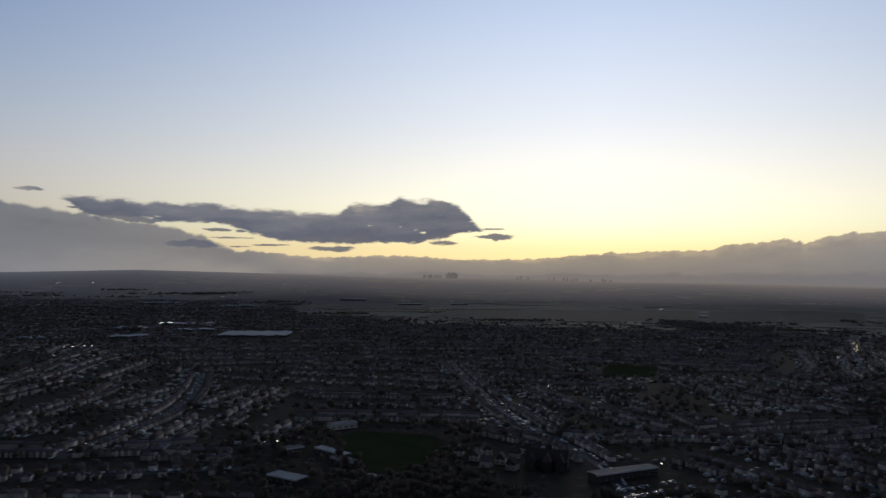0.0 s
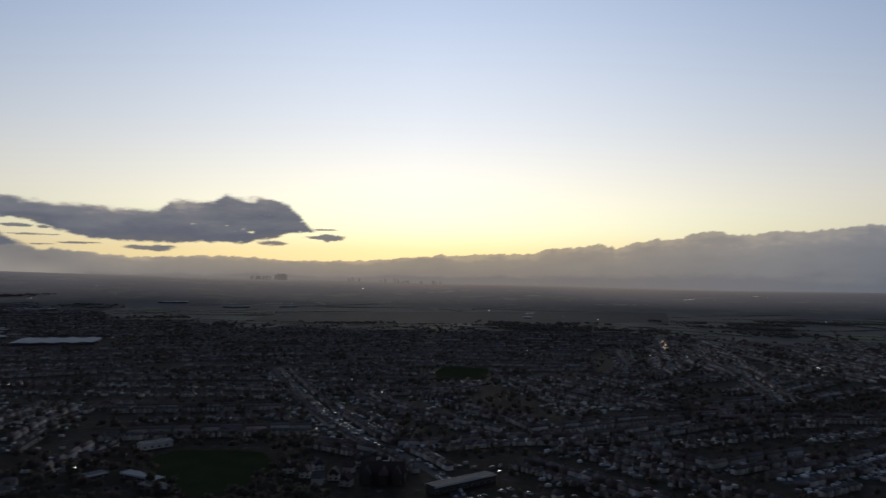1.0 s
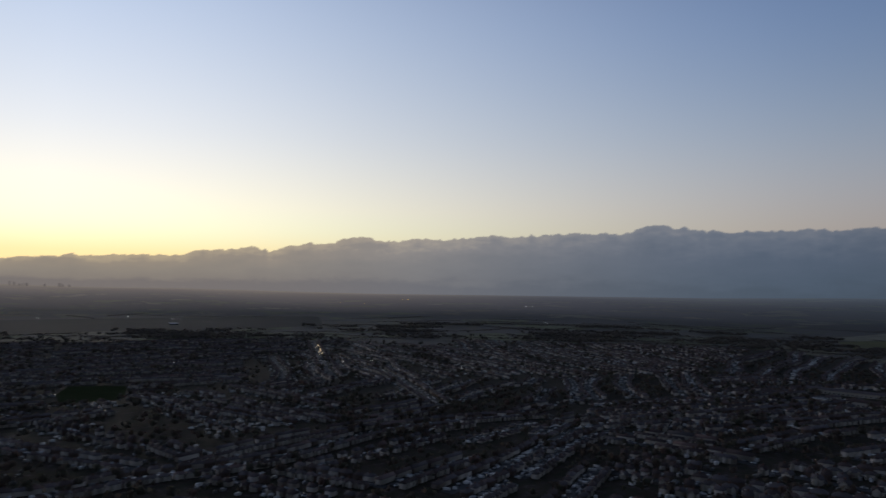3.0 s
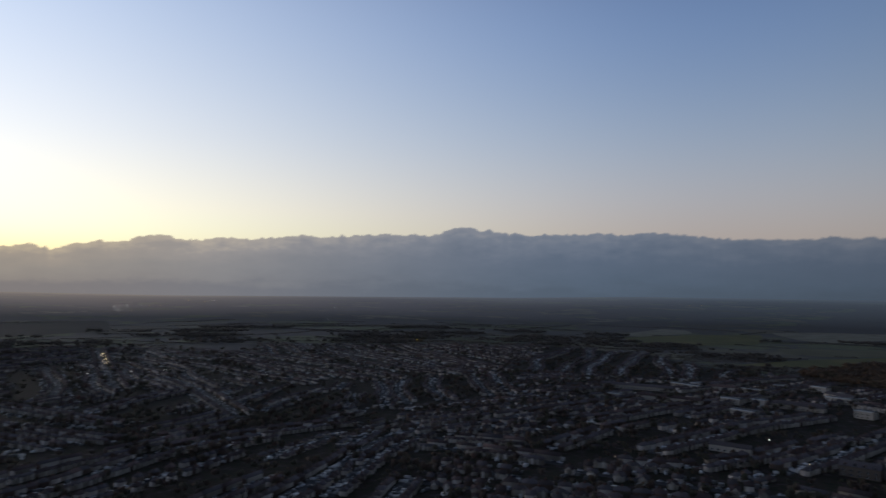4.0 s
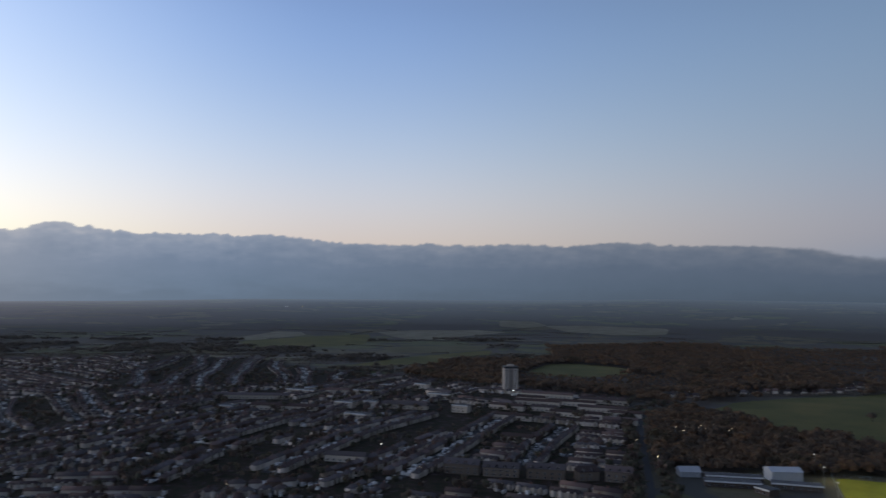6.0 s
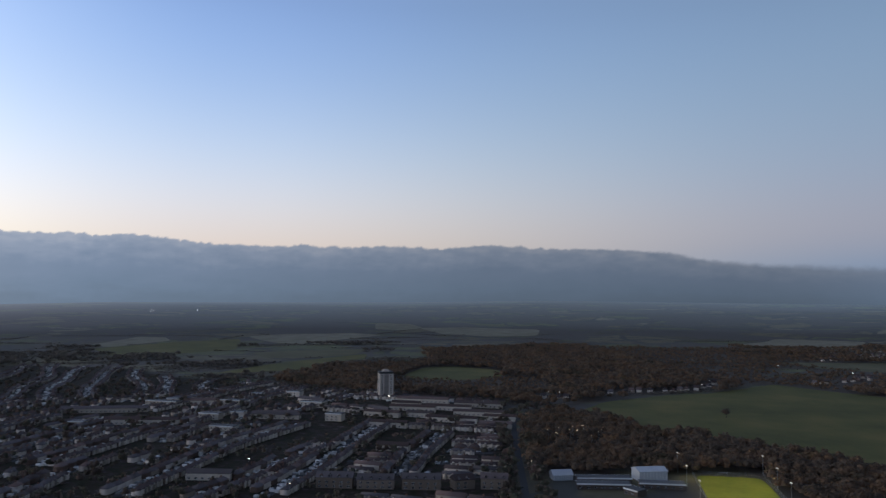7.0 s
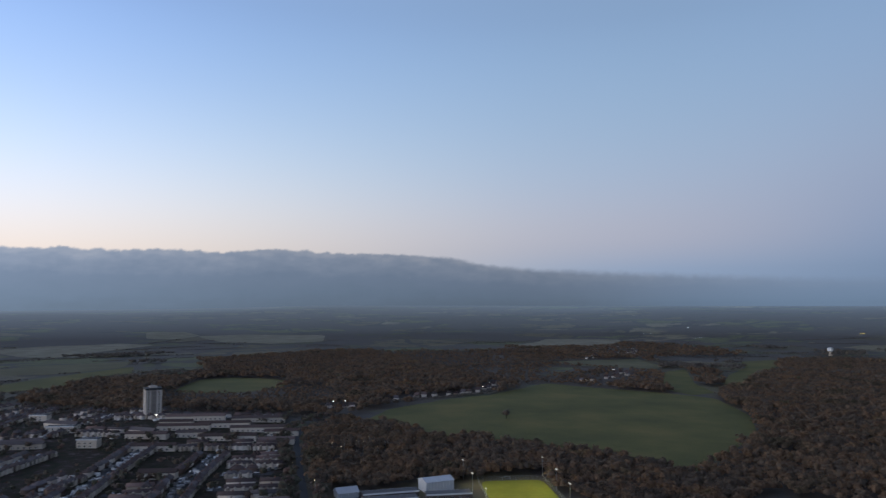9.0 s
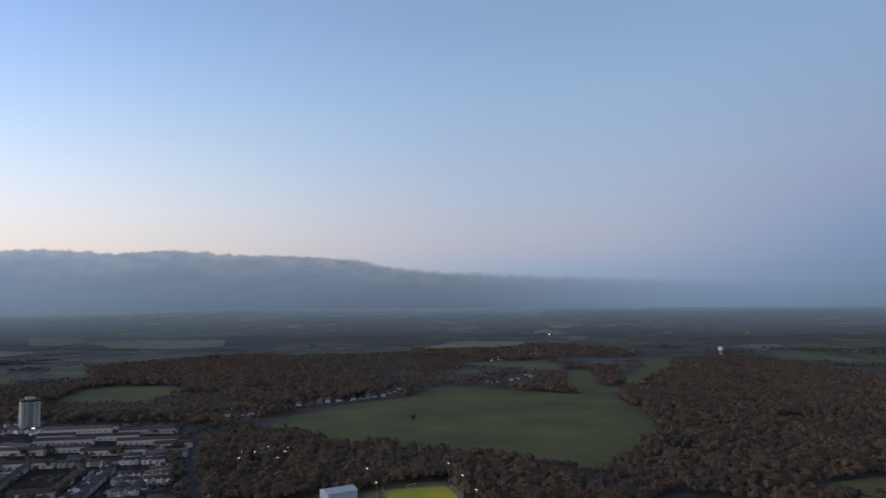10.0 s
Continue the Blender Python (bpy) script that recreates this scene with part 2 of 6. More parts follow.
_p.inputs["Base Color"].default_value, _p.inputs["Roughness"].default_value, _p.inputs["Specular IOR Level"].default_value = (0.02, 0.024, 0.03, 1), 0.08, 0.8

# artificial turf under floodlights
M_PITCH = surface("artificial_pitch", [(0.2, (0.19, 0.195, 0.025)), (0.8, (0.25, 0.25, 0.035))], 0.3, 0.9, 0.1, pick="wide", big=0.05)


# ---- ground ----
CENTRE = (80.0, 100.0)


def smooth(lo, hi, x):
    k = np.clip((np.asarray(x, float) - lo) / (hi - lo), 0, 1)
    return k * k * (3 - 2 * k)


def waves(x, y, seed, size, n=5):
    """A cheap smooth field in about -1..1."""
    r = np.random.RandomState(seed)
    s = 0
    for _ in range(n):
        a, ph, k = r.uniform(0, 6.283), r.uniform(0, 6.283), r.uniform(0.6, 1.7)
        s = s + np.sin((np.cos(a) * x + np.sin(a) * y) * 6.283 * k / size + ph)
    return s / n * 1.4


RIM_AZ = (-180, -60, -40, -32, -24, -13, -5, 5, 13, 20, 28, 34, 50, 60, 69, 85, 93, 100, 120, 142, 180)
RIM_H = (104, 104, 104, 103, 124, 107, 96, 90, 77, 78, 69, 64, 73, 81, 100, 104, 109, 122, 112, 105, 104)


def land(x, y):
    """Height of the ground: a flat plain, a low rise under the tower, hills that lift towards the rim."""
    x, y = np.asarray(x, float), np.asarray(y, float)
    r = np.hypot(x - CENTRE[0], y - CENTRE[1])
    az = np.degrees(np.arctan2(x - CENTRE[0], y - CENTRE[1]))
    rim = np.interp(az, RIM_AZ, RIM_H)
    z = rim * smooth(2300, 5300, r) / smooth(2300, 5300, 4790)
    z = z + 7 * waves(x, y, 3, 1500) * smooth(1900, 3300, r) * smooth(4790, 4300, r)
    z = z + 8 * np.exp(-((x - 1010) ** 2 + (y - 150) ** 2) / 2 / 110 ** 2)
    return z


def mesh_of(name, verts, faces):
    """A mesh from arrays of vertices and of equal-sized faces."""
    verts, faces = np.asarray(verts, np.float32), np.asarray(faces, np.int32)
    me = bpy.data.meshes.new(name)
    n, k = faces.shape
    me.vertices.add(len(verts))
    me.vertices.foreach_set("co", verts.ravel())
    me.loops.add(n * k)
    me.loops.foreach_set("vertex_index", faces.ravel())
    me.polygons.add(n)
    me.polygons.foreach_set("loop_start", np.arange(0, n * k, k, dtype=np.int32))
    me.update(calc_edges=True)
    return me


def put(name, me, mat, parent=None, label="", category="", kind="", group=""):
    if mat and not me.materials:
        me.materials.append(mat)
    ob = new(name, me)
    ob.parent = parent
    return tagged(ob, label, category, group, kind)


def finish(bm, name):
    bmesh.ops.recalc_face_normals(bm, faces=bm.faces)
    me = bpy.data.meshes.new(name)
    bm.to_mesh(me)
    bm.free()
    return me


def part(name, bm, mat, parent, label=""):
    me = bm if isinstance(bm, bpy.types.Mesh) else finish(bm, name)
    return put(name, me, mat, parent, label)


def box(bm, x0, x1, y0, y1, z0, z1, bevel=0.0):
    vs = bmesh.ops.create_cube(bm, size=1.0)["verts"]
    for v in vs:
        v.co = Vector(((x0 + x1) / 2 + v.co.x * (x1 - x0), (y0 + y1) / 2 + v.co.y * (y1 - y0), (z0 + z1) / 2 + v.co.z * (z1 - z0)))
    if bevel:
        bmesh.ops.bevel(bm, geom=list({e for v in vs for e in v.link_edges}), offset=bevel, segments=1, affect="EDGES")
    return bm


def boxes(*dims):
    bm = bmesh.new()
    for d in dims:
        box(bm, *d)
    return bm


def tube(bm, p0, p1, r0, r1, sides=6):
    p0, p1 = Vector(p0), Vector(p1)
    q = (p1 - p0).to_track_quat("Z", "Y").to_matrix()
    rings = [[bm.verts.new(p + q @ Vector((r * math.cos(i * 6.2832 / sides), r * math.sin(i * 6.2832 / sides), 0))) for i in range(sides)] for p, r in ((p0, r0), (p1, r1))]
    for i in range(sides):
        j = (i + 1) % sides
        bm.faces.new((rings[0][i], rings[0][j], rings[1][j], rings[1][i]))
    bm.faces.new(rings[1])
    bm.faces.new(rings[0][::-1])
    return bm


def inside(poly, x, y):
    x, y = np.asarray(x, float), np.asarray(y, float)
    res = np.zeros(x.shape, bool)
    for (x0, y0), (x1, y1) in zip(poly, poly[1:] + poly[:1]):
        res ^= ((y0 > y) != (y1 > y)) & (x < (x1 - x0) * (y - y0) / (y1 - y0 + 1e-9) + x0)
    return res


# outlines of the open land
BIG_FIELD = [(953, -89), (1030, -140), (1090, -237), (1113, -313), (1183, -410), (1218, -459), (1138, -496), (1041, -554), (962, -583),
             (819, -512), (715, -426), (648, -321), (608, -264), (662, -243), (709, -216), (776, -165), (854, -115)]
MEADOW = [(1322, 114), (1379, 107), (1495, 74), (1520, 18), (1465, -53), (1401, -75), (1332, -45), (1278, 15), (1290, 79)]
UPPER_GREEN = [(1085, -586), (1310, -761), (1338, -831), (1121, -677), (1010, -625), (1000, -575)]
FAR_GREEN = [(1037, -658), (1204, -816), (1326, -969), (1447, -1063), (1453, -1173), (1343, -1073), (1145, -816), (1030, -690)]
DULL_FIELD = [(1621, -658), (1610, -780), (1599, -904), (1417, -834), (1368, -784), (1478, -691)]
BROAD_FIELD = [(3063, 38), (3104, -152), (2940, -428), (2603, -355), (2568, -186), (2707, -34)]
SLOPE_FIELD = [(3254, 220), (3252, 72), (3078, 20), (2919, 109), (2965, 209)]
OLIVE_FIELD = [(2007, 890), (2284, 762), (2434, 609), (1976, 526), (1813, 646), (1747, 739)]
GREY_FIELD = [(1882, 467), (1961, 322), (2010, 200), (1828, 218), (1713, 330), (1721, 413)]
EAST_STRIP = [(1441, -1574), (1314, -1573), (1147, -1500), (1086, -1401), (1186, -1388), (1448, -1456)]
SCHOOL_FIELD = [(-78, 533), (-60, 560), (-5, 547), (7, 502), (-14, 456), (-41, 442), (-60, 480)]
PARK = [(202, 935), (227, 995), (284, 969), (252, 872), (191, 868)]
PALE_FIELD = [(2540, 614), (2670, 492), (2698, 364), (2748, 280), (2636, 170), (2417, 303), (2206, 394), (2263, 480)]
PALE_STRIP = [(2111, 953), (2294, 947), (2485, 937), (2463, 848), (2338, 794), (2193, 837), (2062, 859)]
GREEN_STRIP = [(1383, 442), (1582, 366), (1857, 194), (1640, 190), (1450, 300)]
BROWN_FIELD = [(2222, -853), (2337, -1019), (2461, -1119), (2312, -1331), (2071, -1149), (2024, -981), (2066, -835)]
CORNER_FIELD = [(505, -345), (500, -440), (440, -470), (420, -380)]
WIDE_PLAIN = [(-90, 1960), (60, 2420), (842, 2500), (1400, 2450), (1130, 1960), (760, 1870), (520, 1930), (330, 1850), (120, 1900)]
PITCH = [(644, -99), (632, -144), (556, -124), (568, -78)]
NEAR_WOOD = [(905, -10), (660, 22), (652, -70), (664, -92), (652, -150), (560, -138), (500, -200), (540, -280), (608, -268), (662, -247), (709, -220), (776, -169), (854, -119), (940, -85)]
RIGHT_WOOD = [(540, -280), (608, -264), (648, -321), (715, -426), (819, -512), (962, -583), (1107, -781), (1243, -969), (1427, -1148), (1330, -1300), (980, -1150), (600, -850), (380, -520), (400, -330)]
FAR_WOOD = [(960, -60), (1035, -130), (1095, -228), (1120, -310), (1190, -405), (1225, -455), (1300, -480), (1500, -620), (1750, -800), (2050, -700), (2150, -300), (1950, 50), (1600, 60),
            (1500, 250), (1350, 300), (1180, 330), (1080, 230), (1060, 120), (1000, -30)]
BELT_WOOD = [(1228, -445), (1335, -520), (1425, -700), (1300, -765), (1150, -645), (1000, -580), (1048, -552), (1142, -492)]
HILL_WOOD = [(1500, -620), (2050, -700), (2010, -1000), (1640, -900), (1530, -900), (1420, -720)]
OPEN = (BIG_FIELD, MEADOW, UPPER_GREEN, SCHOOL_FIELD, PARK, PALE_FIELD, PALE_STRIP, GREEN_STRIP, BROWN_FIELD, CORNER_FIELD, WIDE_PLAIN, PITCH, FAR_GREEN, DULL_FIELD, BROAD_FIELD, SLOPE_FIELD, OLIVE_FIELD, GREY_FIELD, EAST_STRIP)


def open_land(x, y):
    k = np.zeros(np.shape(x), bool)
    for o in OPEN:
        k |= inside(o, x, y)
    return k


# how far the town reaches, by azimuth
TOWN_AZ = (-180, -60, -40, -16, -8, 0, 30, 55, 63, 70, 78, 85, 95, 98.5, 99, 180)
TOWN_R = (600, 3200, 3300, 2900, 1900, 1720, 1620, 1780, 1750, 1420, 1180, 1060, 940, 900, 0, 0)


def in_town(x, y):
    az, r = np.degrees(np.arctan2(x, y)), np.hypot(x, y)
    beyond = (np.asarray(x) > 450) & (np.asarray(y) < 44 - (np.asarray(x) - 560) * 0.13)      # past the boundary road
    return ~beyond & (r < np.interp(az, TOWN_AZ, TOWN_R) + (60 + 110 * smooth(60, 40, az)) * waves(np.asarray(x), np.asarray(y), 11, 420))


def sheet(name, poly, mat, label, category, lift=0.3, rings=7):
    """A patch of land with a soft, uneven edge that follows the ground."""
    pts = np.array(poly, float)
    n = 12
    edge = np.concatenate([pts[i] + (pts[(i + 1) % len(pts)] - pts[i]) * np.arange(n)[:, None] / n for i in range(len(pts))])
    for _ in range(3):
        edge = (np.roll(edge, 1, 0) + edge * 2 + np.roll(edge, -1, 0)) / 4
    mid = edge.mean(0)
    m = len(edge)
    verts, faces = [], []
    for k in range(rings + 1):
        q = mid + (edge - mid) * (1 - k / rings * 0.98)
        verts.append(np.column_stack([q, land(q[:, 0], q[:, 1]) + lift]))
    for k in range(rings):
        i = np.arange(m)
        j = (i + 1) % m
        faces.append(np.column_stack([k * m + i, k * m + j, (k + 1) * m + j, (k + 1) * m + i]))
    me = mesh_of(name, np.concatenate(verts), np.concatenate(faces))
    last = np.arange(rings * m, (rings + 1) * m)
    bm = bmesh.new()
    bm.from_mesh(me)
    bm.verts.ensure_lookup_table()
    bm.faces.new([bm.verts[i] for i in last])
    bmesh.ops.recalc_face_normals(bm, faces=bm.faces)
    if sum(f.normal.z for f in bm.faces) < 0:
        bmesh.ops.reverse_faces(bm, faces=bm.faces)
    bm.to_mesh(me)
    bm.free()
    return put(name, me, mat, None, label, category, "structure")


def build_ground():
    rad = np.concatenate([[2], np.arange(40, 1500, 24), np.geomspace(1500, 4790, 60)])
    seg = 300
    th = np.arange(seg) * 2 * math.pi / seg
    X, Y = CENTRE[0] + rad[:, None] * np.sin(th), CENTRE[1] + rad[:, None] * np.cos(th)
    v = np.column_stack([X.ravel(), Y.ravel(), land(X, Y).ravel()])
    i, j = np.meshgrid(np.arange(len(rad) - 1), np.arange(seg), indexing="ij")
    jn = (j + 1) % seg
    f = np.column_stack([(i * seg + j).ravel(), (i * seg + jn).ravel(), ((i + 1) * seg + jn).ravel(), ((i + 1) * seg + j).ravel()])[:, ::-1]
    ring_r = np.hypot(v[:, 0] - CENTRE[0], v[:, 1] - CENTRE[1])
    outer = ring_r[f].min(1) > 2900
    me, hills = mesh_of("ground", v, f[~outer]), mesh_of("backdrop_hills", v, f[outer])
    town = me.attributes.new("town", "FLOAT", "POINT")
    town.data.foreach_set("value", in_town(v[:, 0], v[:, 1]).astype(np.float32))
    wood = me.attributes.new("wood", "FLOAT", "POINT")
    wood.data.foreach_set("value", (inside(NEAR_WOOD, v[:, 0], v[:, 1]) | inside(RIGHT_WOOD, v[:, 0], v[:, 1]) | inside(FAR_WOOD, v[:, 0], v[:, 1]) | inside(BELT_WOOD, v[:, 0], v[:, 1]) | inside(HILL_WOOD, v[:, 0], v[:, 1])).astype(np.float32))
    for part_ in (me, hills):
        co = np.empty(len(part_.vertices) * 3, np.float32)
        part_.vertices.foreach_get("co", co)
        q = co.reshape(-1, 3)
        rr_ = np.hypot(q[:, 0] - CENTRE[0], q[:, 1] - CENTRE[1])
        part_.attributes.new("wooded", "FLOAT", "POINT").data.foreach_set("value", (0.06 * smooth(2250, 2900, rr_)).astype(np.float32))
    m, t, p = material("ground")
    geo = t.nodes.new("ShaderNodeNewGeometry")
    pos = geo.outputs["Position"]
    warp = t.nodes.new("ShaderNodeVectorMath")
    warp.operation = "ADD"
    nz = t.nodes.new("ShaderNodeTexNoise")
    nz.inputs["Scale"].default_value = 0.006
    t.links.new(pos, nz.inputs["Vector"])
    sc = t.nodes.new("ShaderNodeVectorMath")
    sc.operation = "SCALE"
    sc.inputs["Scale"].default_value = 90.0
    t.links.new(nz.outputs["Color"], sc.inputs[0])
    t.links.new(pos, warp.inputs[0])
    t.links.new(sc.outputs[0], warp.inputs[1])
    flat_pos = t.nodes.new("ShaderNodeVectorMath")
    flat_pos.operation = "MULTIPLY"
    flat_pos.inputs[1].default_value = (1, 1, 0)
    t.links.new(warp.outputs[0], flat_pos.inputs[0])
    cells, edges = t.nodes.new("ShaderNodeTexVoronoi"), t.nodes.new("ShaderNodeTexVoronoi")
    edges.feature = "DISTANCE_TO_EDGE"
    for n in (cells, edges):
        n.inputs["Scale"].default_value = 1 / 260
        t.links.new(flat_pos.outputs[0], n.inputs["Vector"])
    sepc = t.nodes.new("ShaderNodeSeparateColor")
    t.links.new(cells.outputs["Color"], sepc.inputs[0])
    fields = ramp(t, sepc.outputs[0], [(0.0, (0.086, 0.089, 0.035)), (0.2, (0.098, 0.082, 0.042)), (0.36, (0.074, 0.075, 0.032)), (0.5, (0.108, 0.091, 0.048)),
                                       (0.6, (0.090, 0.092, 0.037)), (0.72, (0.070, 0.058, 0.033)), (0.93, (0.145, 0.124, 0.072))], True)
    grain = link_noise(t, pos, 0.05, 6.0)
    fields = mixc(t, 1.0, fields, ramp(t, grain, [(0.2, (0.6, 0.6, 0.6)), (0.8, (1.4, 1.4, 1.4))]), "MULTIPLY")
    hedge = ramp(t, edges.outputs["Distance"], [(0.02, (1, 1, 1)), (0.035, (0, 0, 0))])
    att3 = t.nodes.new("ShaderNodeAttribute")
    att3.attribute_name = "wooded"
    copse = ramp(t, math_node(t, "ADD", link_noise(t, pos, 0.0035, 4.0), att3.outputs["Fac"]), [(0.52, (0, 0, 0)), (0.56, (1, 1, 1))])
    fields = mixc(t, hedge, fields, (0.05, 0.047, 0.038))
    stretch = t.nodes.new("ShaderNodeMapping")
    stretch.inputs["Rotation"].default_value, stretch.inputs["Scale"].default_value = (0, 0, 0.5), (1.0, 0.55, 1.0)
    t.links.new(warp.outputs[0], stretch.inputs["Vector"])
    clumps = ramp(t, math_node(t, "ADD", link_noise(t, stretch.outputs[0], 0.011, 5.0, 0.65), math_node(t, "MULTIPLY", att3.outputs["Fac"], 0.5)), [(0.53, (0, 0, 0)), (0.57, (1, 1, 1))])
    fields = mixc(t, clumps, fields, mixc(t, grain, (0.036, 0.033, 0.026), (0.066, 0.056, 0.046)))
    fields = mixc(t, copse, fields, mixc(t, grain, (0.05, 0.042, 0.034), (0.078, 0.066, 0.054)))
    plots = link_noise(t, pos, 0.11, 5.0, 0.7)
    gardens = ramp(t, plots, [(0.3, (0.016, 0.012, 0.010)), (0.45, (0.025, 0.026, 0.014)), (0.52, (0.036, 0.025, 0.018)), (0.6, (0.043, 0.034, 0.031)), (0.68, (0.112, 0.087, 0.090)), (0.74, (0.025, 0.025, 0.014))])
    att = t.nodes.new("ShaderNodeAttribute")
    att.attribute_name = "town"
    att2 = t.nodes.new("ShaderNodeAttribute")
    att2.attribute_name = "wood"
    col = mixc(t, att.outputs["Fac"], fields, gardens)
    col = mixc(t, att2.outputs["Fac"], col, mixc(t, plots, (0.04, 0.03, 0.022), (0.075, 0.052, 0.034)))
    t.links.new(col, p.inputs["Base Color"])
    p.inputs["Roughness"].default_value = 0.9
    t.links.new(math_node(t, "SUBTRACT", 0.3, math_node(t, "MULTIPLY", att.outputs["Fac"], 0.25)), p.inputs["Specular IOR Level"])
    put("ground", me, m, None, "dark winter farmland and gardens spreading to low hills", "ground", "structure")
    # the last hills before the sky; distance haze is painted on as emission
    hm = m.copy()
    hm.name = "far_hills"
    t = hm.node_tree
    p = t.nodes["Principled BSDF"]
    geo = t.nodes.new("ShaderNodeNewGeometry")
    s = t.nodes.new("ShaderNodeSeparateXYZ")
    t.links.new(geo.outputs["Position"], s.inputs[0])
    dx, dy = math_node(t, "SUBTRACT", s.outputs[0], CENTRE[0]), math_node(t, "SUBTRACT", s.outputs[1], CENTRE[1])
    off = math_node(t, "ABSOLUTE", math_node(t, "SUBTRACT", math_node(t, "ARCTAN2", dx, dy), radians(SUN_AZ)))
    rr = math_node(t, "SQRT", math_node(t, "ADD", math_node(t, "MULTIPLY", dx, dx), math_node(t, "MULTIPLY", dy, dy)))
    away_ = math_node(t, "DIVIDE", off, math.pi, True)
    # haze colours by angle from the sun, emitted more strongly with distance
    haze_tone = ramp(t, away_, [(0.0, lin(112, 104, 101)), (0.1, lin(110, 103, 103)), (0.2, lin(82, 82, 90)), (0.35, lin(60, 68, 79)), (0.5, lin(57, 66, 76)), (0.65, lin(52, 62, 74))])
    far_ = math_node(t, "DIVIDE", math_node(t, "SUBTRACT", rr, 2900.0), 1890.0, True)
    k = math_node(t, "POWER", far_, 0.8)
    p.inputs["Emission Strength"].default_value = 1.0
    rim_haze = ramp(t, away_, [(0.0, lin(140, 130, 122)), (0.1, lin(136, 128, 122)), (0.2, lin(94, 96, 103)), (0.35, lin(78, 89, 103)), (0.5, lin(66, 77, 90)), (0.65, lin(62, 75, 90))])
    t.links.new(mixc(t, math_node(t, "POWER", far_, 4.5), mixc(t, k, (0.0, 0.0, 0.0), haze_tone), rim_haze), p.inputs["Emission Color"])
    put("backdrop_hills", hills, hm, None, "low dark hills with dusk haze painted as glow", "hills", "structure")


build_ground()
sheet("field_1", BIG_FIELD, M_GRASS, "broad green pasture ringed by autumn woods", "field")
sheet("field_2", MEADOW, M_GRASS, "small green meadow among brown woods", "field")
sheet("field_3", UPPER_GREEN, M_GRASS, "green pasture beyond the wood", "field")
sheet("field_4", SCHOOL_FIELD, M_TURF, "dark green school playing field", "playing field")
sheet("field_5", PARK, M_TURF, "dark green park lawn among the houses", "park")
sheet("field_6", PALE_FIELD, M_STUBBLE, "pale stubble field in the distance", "field", 0.6)
sheet("field_7", PALE_STRIP, M_STUBBLE, "pale strip of stubble in the distance", "field", 0.6)
sheet("field_8", GREEN_STRIP, M_GRASS, "green field behind the last houses", "field")
sheet("field_9", BROWN_FIELD, M_STUBBLE, "pale brown ploughed field beyond the woods", "field", 0.6)
sheet("field_10", CORNER_FIELD, M_GRASS, "green clearing at the edge of the wood", "field")
sheet("field_12", FAR_GREEN, M_GRASS, "sloping green pasture beside the wood", "field")
sheet("field_13", DULL_FIELD, M_DULL, "dull grey-green pasture behind the farmhouses", "field")
sheet("field_14", BROAD_FIELD, M_STUBBLE, "broad pale brown field far off", "field", 0.6)
sheet("field_15", SLOPE_FIELD, M_STUBBLE, "pale sloping field far off", "field", 0.6)
sheet("field_16", OLIVE_FIELD, M_GRASS, "olive green field beyond the town", "field", 0.5)
sheet("field_17", GREY_FIELD, M_DULL, "grey-brown winter field behind the wood", "field", 0.5)
sheet("field_18", EAST_STRIP, M_DULL, "dull pasture strip past the wood", "field", 0.5)
sheet("field_11", WIDE_PLAIN, M_PLOUGH, "wide brown plain behind the town", "field", 0.6)


# ---- clouds: far backdrop behind the hills ----
def fbm(x, y, seed, octaves=6, gain=0.55):
    """Fractal value noise on arrays."""
    r = np.random.RandomState(seed)
    table = r.rand(512, 512)
    s, a, tot = 0, 1.0, 0.0
    for _ in range(octaves):
        xi, yi = np.floor(x).astype(int), np.floor(y).astype(int)
        fx, fy = x - xi, y - yi
        fx, fy = fx * fx * (3 - 2 * fx), fy * fy * (3 - 2 * fy)
        g = lambda i, j: table[(xi + i) % 512, (yi + j) % 512]
        s = s + a * ((g(0, 0) * (1 - fx) + g(1, 0) * fx) * (1 - fy) + (g(0, 1) * (1 - fx) + g(1, 1) * fx) * fy)
        tot += a
        a *= gain
        x, y = x * 2.03 + 17.1, y * 2.03 + 9.7
    return s / tot


def cloud_sheet(name, az0, az1, el0, el1, daz, dele, density, shade, mat, radius, label):
    """A curved sheet of cloud: cells with next to no cloud are left out; density and shade go with the vertices."""
    az, el = np.arange(az0, az1 + daz, daz), np.arange(el0, el1 + dele, dele)
    A, E = np.meshgrid(az, el, indexing="ij")
    D = density(A, E)
    S = shade(A, E, D)
    X = CENTRE[0] + radius * np.sin(np.radians(A))
    Y = CENTRE[1] + radius * np.cos(np.radians(A))
    Z = 125 + radius * np.tan(np.radians(E))
    n, m = A.shape
    i, j = np.meshgrid(np.arange(n - 1), np.arange(m - 1), indexing="ij")
    f = np.column_stack([(i * m + j).ravel(), ((i + 1) * m + j).ravel(), ((i + 1) * m + j + 1).ravel(), (i * m + j + 1).ravel()])
    f = f[D.ravel()[f].max(1) > 0.02]
    used = np.unique(f)
    back = np.zeros(n * m, int)
    back[used] = np.arange(len(used))
    me = mesh_of(name, np.column_stack([X.ravel(), Y.ravel(), Z.ravel()])[used], back[f])
    for key, val in (("cover", D), ("shade", S)):
        me.attributes.new(key, "FLOAT", "POINT").data.foreach_set("value", val.ravel()[used].astype(np.float32))
    return put(name, me, mat, None, label, "cloud", "structure")


